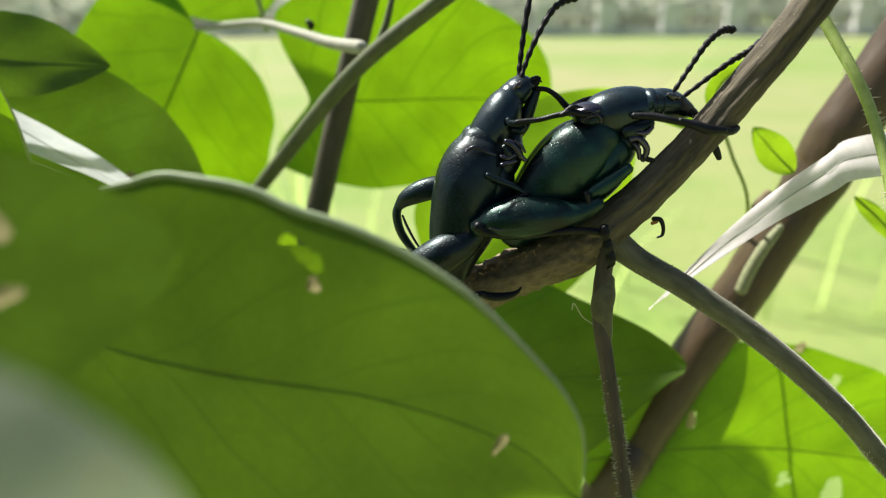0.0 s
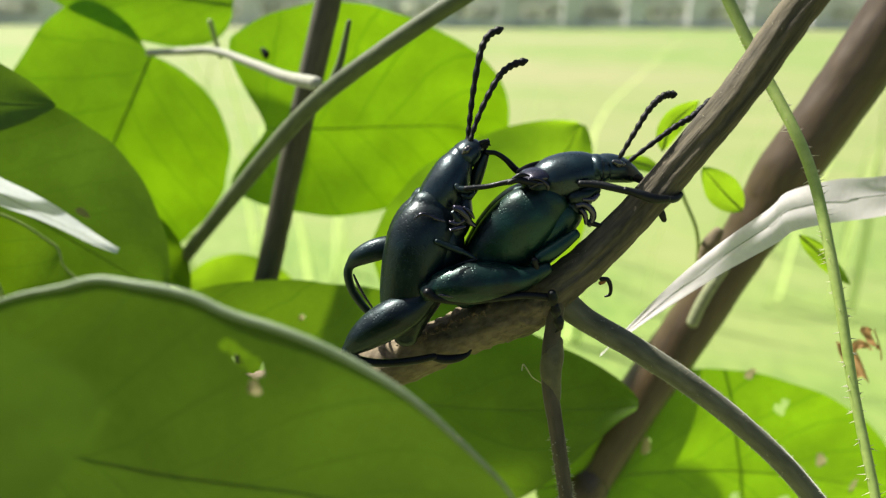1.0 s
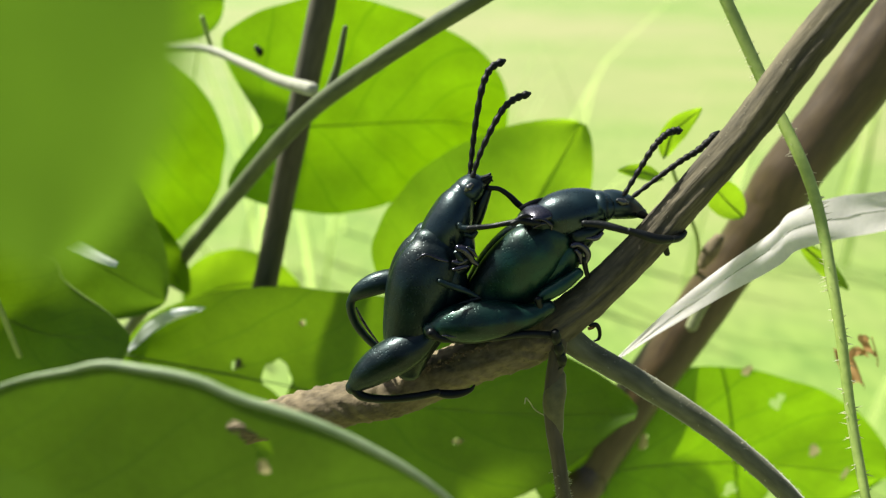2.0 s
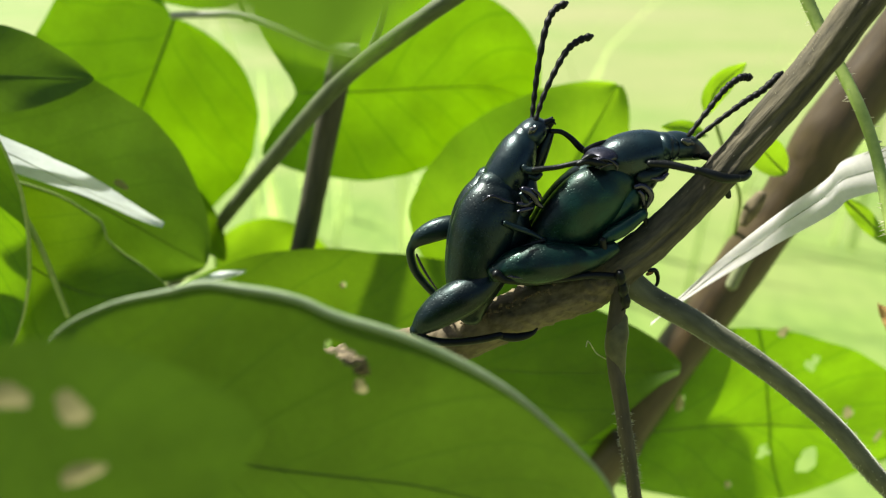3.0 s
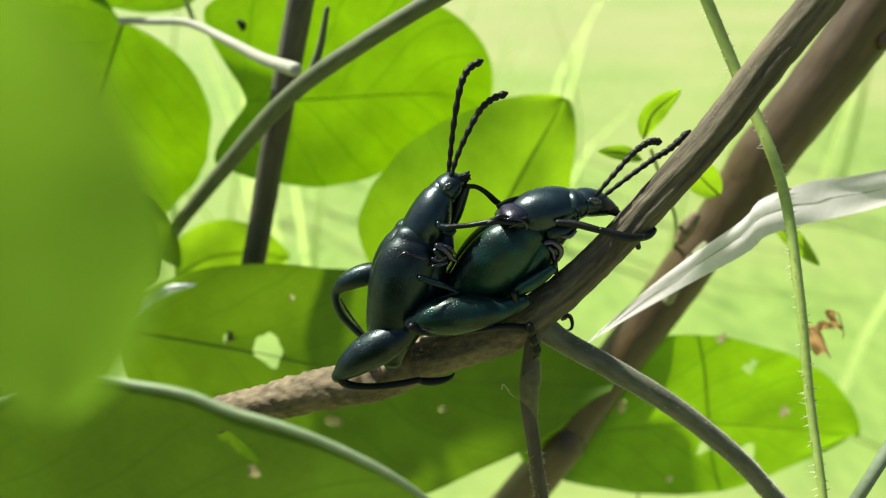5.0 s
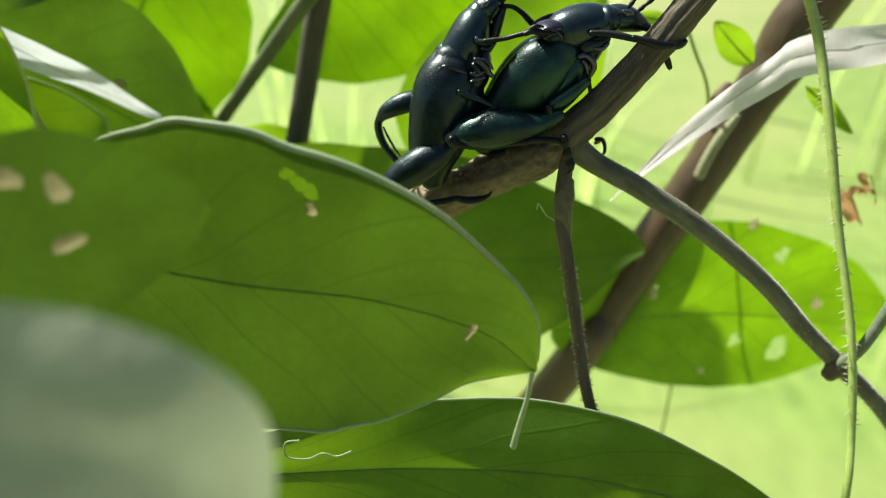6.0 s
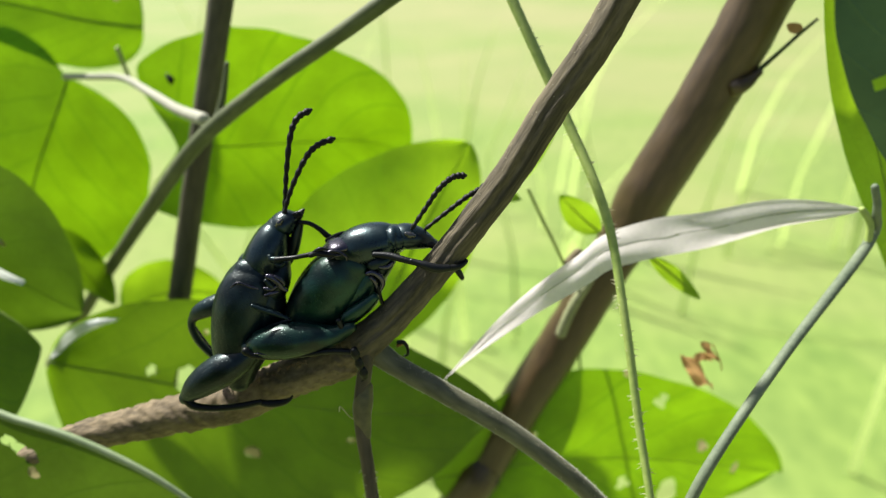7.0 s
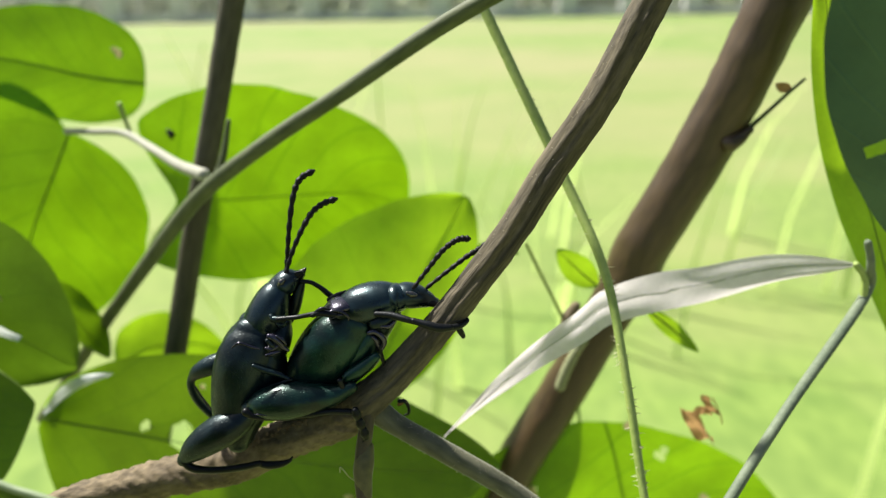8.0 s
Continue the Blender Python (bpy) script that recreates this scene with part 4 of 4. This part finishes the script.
part("thorax", *loft([(1.54, 7.10, -1.07), (1.66, 7.10, -1.02), (1.82, 7.10, -0.97), (1.99, 7.10, -0.94), (2.10, 7.10, -0.92)], [0.215, 0.245, 0.245, 0.22, 0.175], [0.22, 0.26, 0.27, 0.24, 0.19], sides=28), GLOSSY, front)
part("breast", *loft([(1.69, 7.10, -1.40), (1.84, 7.10, -1.30), (1.95, 7.10, -1.20), (2.06, 7.10, -1.10)], [0.15, 0.18, 0.15, 0.10], [0.2, 0.22, 0.2, 0.12], sides=16), BLUE, front)
part("head", *loft([(2.11, 7.10, -0.91), (2.21, 7.10, -0.89), (2.34, 7.10, -0.91), (2.48, 7.10, -0.96), (2.56, 7.10, -0.99)], [0.13, 0.15, 0.14, 0.095, 0.05], [0.15, 0.19, 0.17, 0.10, 0.06], sides=20), GLOSSY, front)
part("eye", *loft([(2.24, 6.93, -0.79), (2.29, 6.93, -0.81), (2.33, 6.93, -0.82)], [0.025, 0.04, 0.025], sides=12), EYE, front)
part("eye", *loft([(2.38, 7.27, -0.91), (2.43, 7.27, -0.93), (2.47, 7.27, -0.95)], [0.025, 0.04, 0.025], sides=12), EYE, front)
for dy in (-0.05, 0.05):
    limb(front, [(x, y + dy, z) for x, y, z in [(2.49, 7.10, -0.97), (2.58, 7.10, -1.01), (2.64, 7.10, -1.07)]], [0.05, 0.04, 0.012], BLACK, "mandible")
limb(front, [(1.30, 6.82, -0.98), (1.37, 6.82, -0.94), (1.46, 6.82, -0.94), (1.55, 6.82, -1.00), (1.56, 6.82, -1.05)], [0.010, 0.020, 0.018, 0.020, 0.010], VIOLET, "ridge", "white-edged fold at the wing root")
limb(front, [(1.37, 6.80, -1.02), (1.45, 6.80, -0.98), (1.50, 6.80, -0.98)], [0.010, 0.018, 0.010], VIOLET, "ridge")
limb(front, [(1.85, 6.90, -1.15), (1.96, 6.90, -1.12), (2.06, 6.90, -1.07)], [0.08, 0.09, 0.06], BLUE, "coxa")
limb(front, [(1.93, 6.82, -1.15), (2.02, 6.82, -1.15), (2.08, 6.82, -1.10)], [0.018, 0.028, 0.016], VIOLET, "coxa")
limb(front, [(1.88, 6.80, -0.98), (2.04, 6.76, -0.98), (2.19, 6.70, -1.00), (2.33, 6.66, -1.03)], [0.034, 0.040, 0.038, 0.032], BLACK, "femur", "near fore thigh")
limb(front, [(2.30, 6.66, -1.01), (2.44, 6.63, -1.05), (2.58, 6.62, -1.09), (2.71, 6.64, -1.10)], [0.032, 0.046, 0.050, 0.040], BLACK, "tibia")
limb(front, [(2.69, 6.64, -1.11), (2.83, 6.72, -1.12), (2.92, 6.80, -1.10), (2.90, 6.82, -1.07)], [0.036, 0.038, 0.022, 0.010], BLACK, "foot")
limb(front, [(2.78, 7.10, -1.26), (2.85, 7.10, -1.38), (2.89, 7.10, -1.46)], [0.03, 0.04, 0.03], BLACK, "foot", "far fore foot round the stem")
knee = limb(front, [(1.78, 6.85, -1.24), (1.85, 6.85, -1.23), (1.93, 6.85, -1.30), (1.95, 6.85, -1.37), (1.92, 6.85, -1.45)], [0.03, 0.036, 0.036, 0.034, 0.026], VIOLET, "coxa", "silvery joint of the middle leg")
knee_edge = limb(front, [(1.82, 6.84, -1.29), (1.86, 6.84, -1.34), (1.88, 6.84, -1.43)], [0.022, 0.028, 0.02], VIOLET, "coxa", "silvery joint of the middle leg")
shin = limb(front, [(1.89, 6.85, -1.42), (1.91, 6.85, -1.55), (1.95, 6.85, -1.70)], [0.032, 0.026, 0.024], BLACK, "tibia")
limb(front, [(1.85, 6.75, -1.50), (1.68, 6.75, -1.64), (1.53, 6.75, -1.74), (1.46, 6.75, -1.81)], [0.055, 0.08, 0.075, 0.05], GREEN, "femur", "near middle thigh")
limb(front, [(1.43, 6.65, -1.74), (1.46, 6.65, -1.83), (1.52, 6.65, -1.93)], [0.036, 0.034, 0.026], BLACK, "tibia")
limb(front, [(1.56, 6.68, -1.85), (1.33, 6.68, -1.95), (1.04, 6.68, -1.98), (0.77, 6.68, -2.00), (0.51, 6.68, -2.04), (0.35, 6.68, -2.09)], [0.07, 0.13, 0.20, 0.225, 0.18, 0.10], GREEN, "femur", "swollen near hind thigh")
limb(front, [(0.34, 6.56, -2.05), (0.44, 6.56, -2.11), (0.71, 6.56, -2.14), (1.02, 6.56, -2.12), (1.32, 6.56, -2.09), (1.59, 6.56, -2.11)], [0.05, 0.045, 0.04, 0.036, 0.036, 0.036], BLACK, "tibia")
# Added strip standing in for a glint below the hind thigh.
limb(front, [(0.45, 6.50, -2.05), (0.53, 6.50, -2.06), (0.62, 6.50, -2.08)], [0.006, 0.013, 0.006], VIOLET, "ridge", "strip added for the glint under the thigh")
for at in [(1.61, 6.50, -2.10), (1.65, 6.50, -2.24), (1.69, 6.50, -2.37)]:
    x, y, z = at
    limb(front, [(x - 0.01, y, z + 0.05), (x, y, z), (x + 0.01, y, z - 0.05)], [0.045, 0.055, 0.04], BLACK, "foot", "padded joint of the hind foot")
limb(front, [(1.69, 6.49, -2.37), (1.69, 6.49, -2.44), (1.66, 6.49, -2.48)], [0.022, 0.018, 0.008], BLACK, "claw")
hook = limb(front, [(2.09, 7.00, -2.27), (2.16, 7.00, -2.28), (2.20, 7.00, -2.36), (2.20, 7.00, -2.45), (2.15, 7.00, -2.48)], [0.026, 0.026, 0.022, 0.018, 0.010], BLACK, "foot", "far hind foot hooked round the stem")
pad = limb(front, [(2.08, 7.00, -2.32), (2.12, 7.00, -2.30), (2.14, 7.00, -2.27)], [0.02, 0.022, 0.014], DEAD, "foot", "brownish pad of the far hind foot")
FEELER = [(2.31, 6.98, -0.75), (2.46, 7.04, -0.50), (2.60, 7.09, -0.28), (2.75, 7.15, -0.16), (2.89, 7.20, -0.15)]
part("collar", *loft([(2.08, 7.05, -0.91), (2.10, 7.05, -0.90), (2.13, 7.05, -0.90)], [0.150, 0.168, 0.150], [0.18, 0.20, 0.17], sides=24, steps=3), GLOSSY, front, "thin shiny rim before the thorax")
feeler = antenna(front, FEELER, 0.034)
antenna(front, [(2.47, 7.16, -0.83), (2.73, 7.21, -0.64), (2.96, 7.25, -0.48), (3.15, 7.30, -0.38), (3.35, 7.35, -0.21)], 0.034)
rest = feeler.location.copy()
MOVES.append((feeler, [(t, pose(*rest, 0, turn, 0)) for t, turn in ((0.0, 3), (0.6, -3), (1.0, 0), (2.5, 0), (3.0, 7), (3.5, 5), (4.0, 7), (5.4, 11), (6.0, 8), (7.0, 5), (8.0, 9))]))


def shifted(ob, dx, dz, turn=0.0, pivot=(0, 0, 0)):
    """A limb that is moved aside (cm) and turned about a joint at first, and settles between 1.2 and 2.2 s."""
    p = C(pivot) - ob.parent.location
    early = Matrix.Translation((dx / 100, 0, dz / 100)) @ Matrix.Translation(p) @ pose(0, 0, 0, 0, turn, 0) @ Matrix.Translation(-p)
    MOVES.append((ob, [(0.0, early), (1.2, early), (2.2, Matrix()), (8.0, Matrix())]))


for joint in (knee, knee_edge):
    shifted(joint, 0.10, 0.02)
shifted(shin, 0.10, 0.02, -65, (1.89, 6.85, -1.42))
for toe in (hook, pad):
    shifted(toe, 0.15, 0.17)

# ---- distance ----
WHITE = plain("weathered_white_paint", (0.55, 0.55, 0.54), (0.78, 0.78, 0.77), rough=0.7, scale=6.0, big=0.6, bump=0.0)
# Greens paled: the distance haze over the hedge is put into its colour.
HEDGE = leaf_material("hazed_hedge_leaf", (0.42, 0.46, 0.38), (0.62, 0.66, 0.54), (1, 1, 1), share=0.55)


def box(c, s):
    x, y, z = c
    a, b, h = s[0] / 2, s[1] / 2, s[2] / 2
    v = [(x + i * a, y + j * b, z + k * h) for i in (-1, 1) for j in (-1, 1) for k in (-1, 1)]
    return v, [(0, 1, 3, 2), (4, 6, 7, 5), (0, 4, 5, 1), (2, 3, 7, 6), (0, 2, 6, 4), (1, 5, 7, 3)]


fence = tagged(new("fence"), "low white-painted fence along the far side of the field", "fence")
fence.location = (6, 27, 0)
for k in range(-14, 15):
    part("post", *box((6 + k * 2.4, 27, 0.6), (0.7, 0.25, 1.2)), WHITE, fence, smooth=False)
part("rail", *box((6, 27.1, 0.16), (72, 0.12, 0.32)), WHITE, fence, smooth=False)
part("rail", *box((6, 27.1, 0.95), (72, 0.10, 0.16)), WHITE, fence, smooth=False)


def leafage(name, count, centre, size, leafsize, mat, label, category, seed):
    rng = random.Random(seed)
    verts, faces = [], []
    for _ in range(count):
        p = Vector([c + s * rng.uniform(-1, 1) for c, s in zip(centre, size)])
        p.z *= 0.7 + 0.3 * noise.noise(Vector((p.x * 0.3, 5, 0)))
        d = Vector((rng.gauss(0, 1), rng.gauss(0, 1), rng.gauss(0, 1))).normalized() * leafsize * rng.uniform(0.6, 1.3)
        e = d.orthogonal().normalized() * leafsize * 0.5
        i = len(verts)
        verts += [p - d, p + e, p + d, p - e]
        faces.append((i, i + 1, i + 2, i + 3))
    ob = part(name, verts, faces, mat, None, smooth=False)
    return tagged(ob, label, category, kind="stuff")


leafage("hedge", 26000, (6, 36, 1.6), (60, 2.5, 1.6), 0.28, HEDGE, "dense far hedge beyond the fence, coloured pale for haze", "hedge", 4)

BLADE = leaf_material("grass_blade", (0.36, 0.46, 0.15), (0.72, 0.90, 0.30), (1, 1, 1), share=0.62)


def grass(name, count, area, tall, wide, seed, label):
    rng = random.Random(seed)
    verts, faces, uvs = [], [], []
    for _ in range(count):
        x, y = rng.uniform(*area[0]), rng.uniform(*area[1])
        h, g = tall * rng.uniform(0.5, 1.1), rng.uniform(0, 6.28)
        lean, w = h * rng.uniform(0.1, 0.55), wide * rng.uniform(0.6, 1.3)
        dx, dy = math.cos(g), math.sin(g)
        i = len(verts)
        for k in range(4):
            s = k / 3
            c = Vector((x + dx * lean * s * s, y + dy * lean * s * s, h * (s - 0.15 * s * s)))
            o = Vector((-dy, dx, 0)) * w * (1 - s * 0.92)
            verts += [c - o, c + o]
            uvs += [(s, 0.4), (s, 0.6)]
        for k in range(3):
            faces.append((i + 2 * k, i + 2 * k + 1, i + 2 * k + 3, i + 2 * k + 2))
    ob = part(name, verts, faces, BLADE, None, uvs=uvs)
    return tagged(ob, label, "grass", kind="stuff")


grass("grass", 55, ((-0.5, 1.9), (0.75, 2.4)), 0.90, 0.010, 14, "loose tall pale green grass blades behind the plants")


def motions():
    for ob, rows in MOVES:
        walk(ob, rows)


motions()
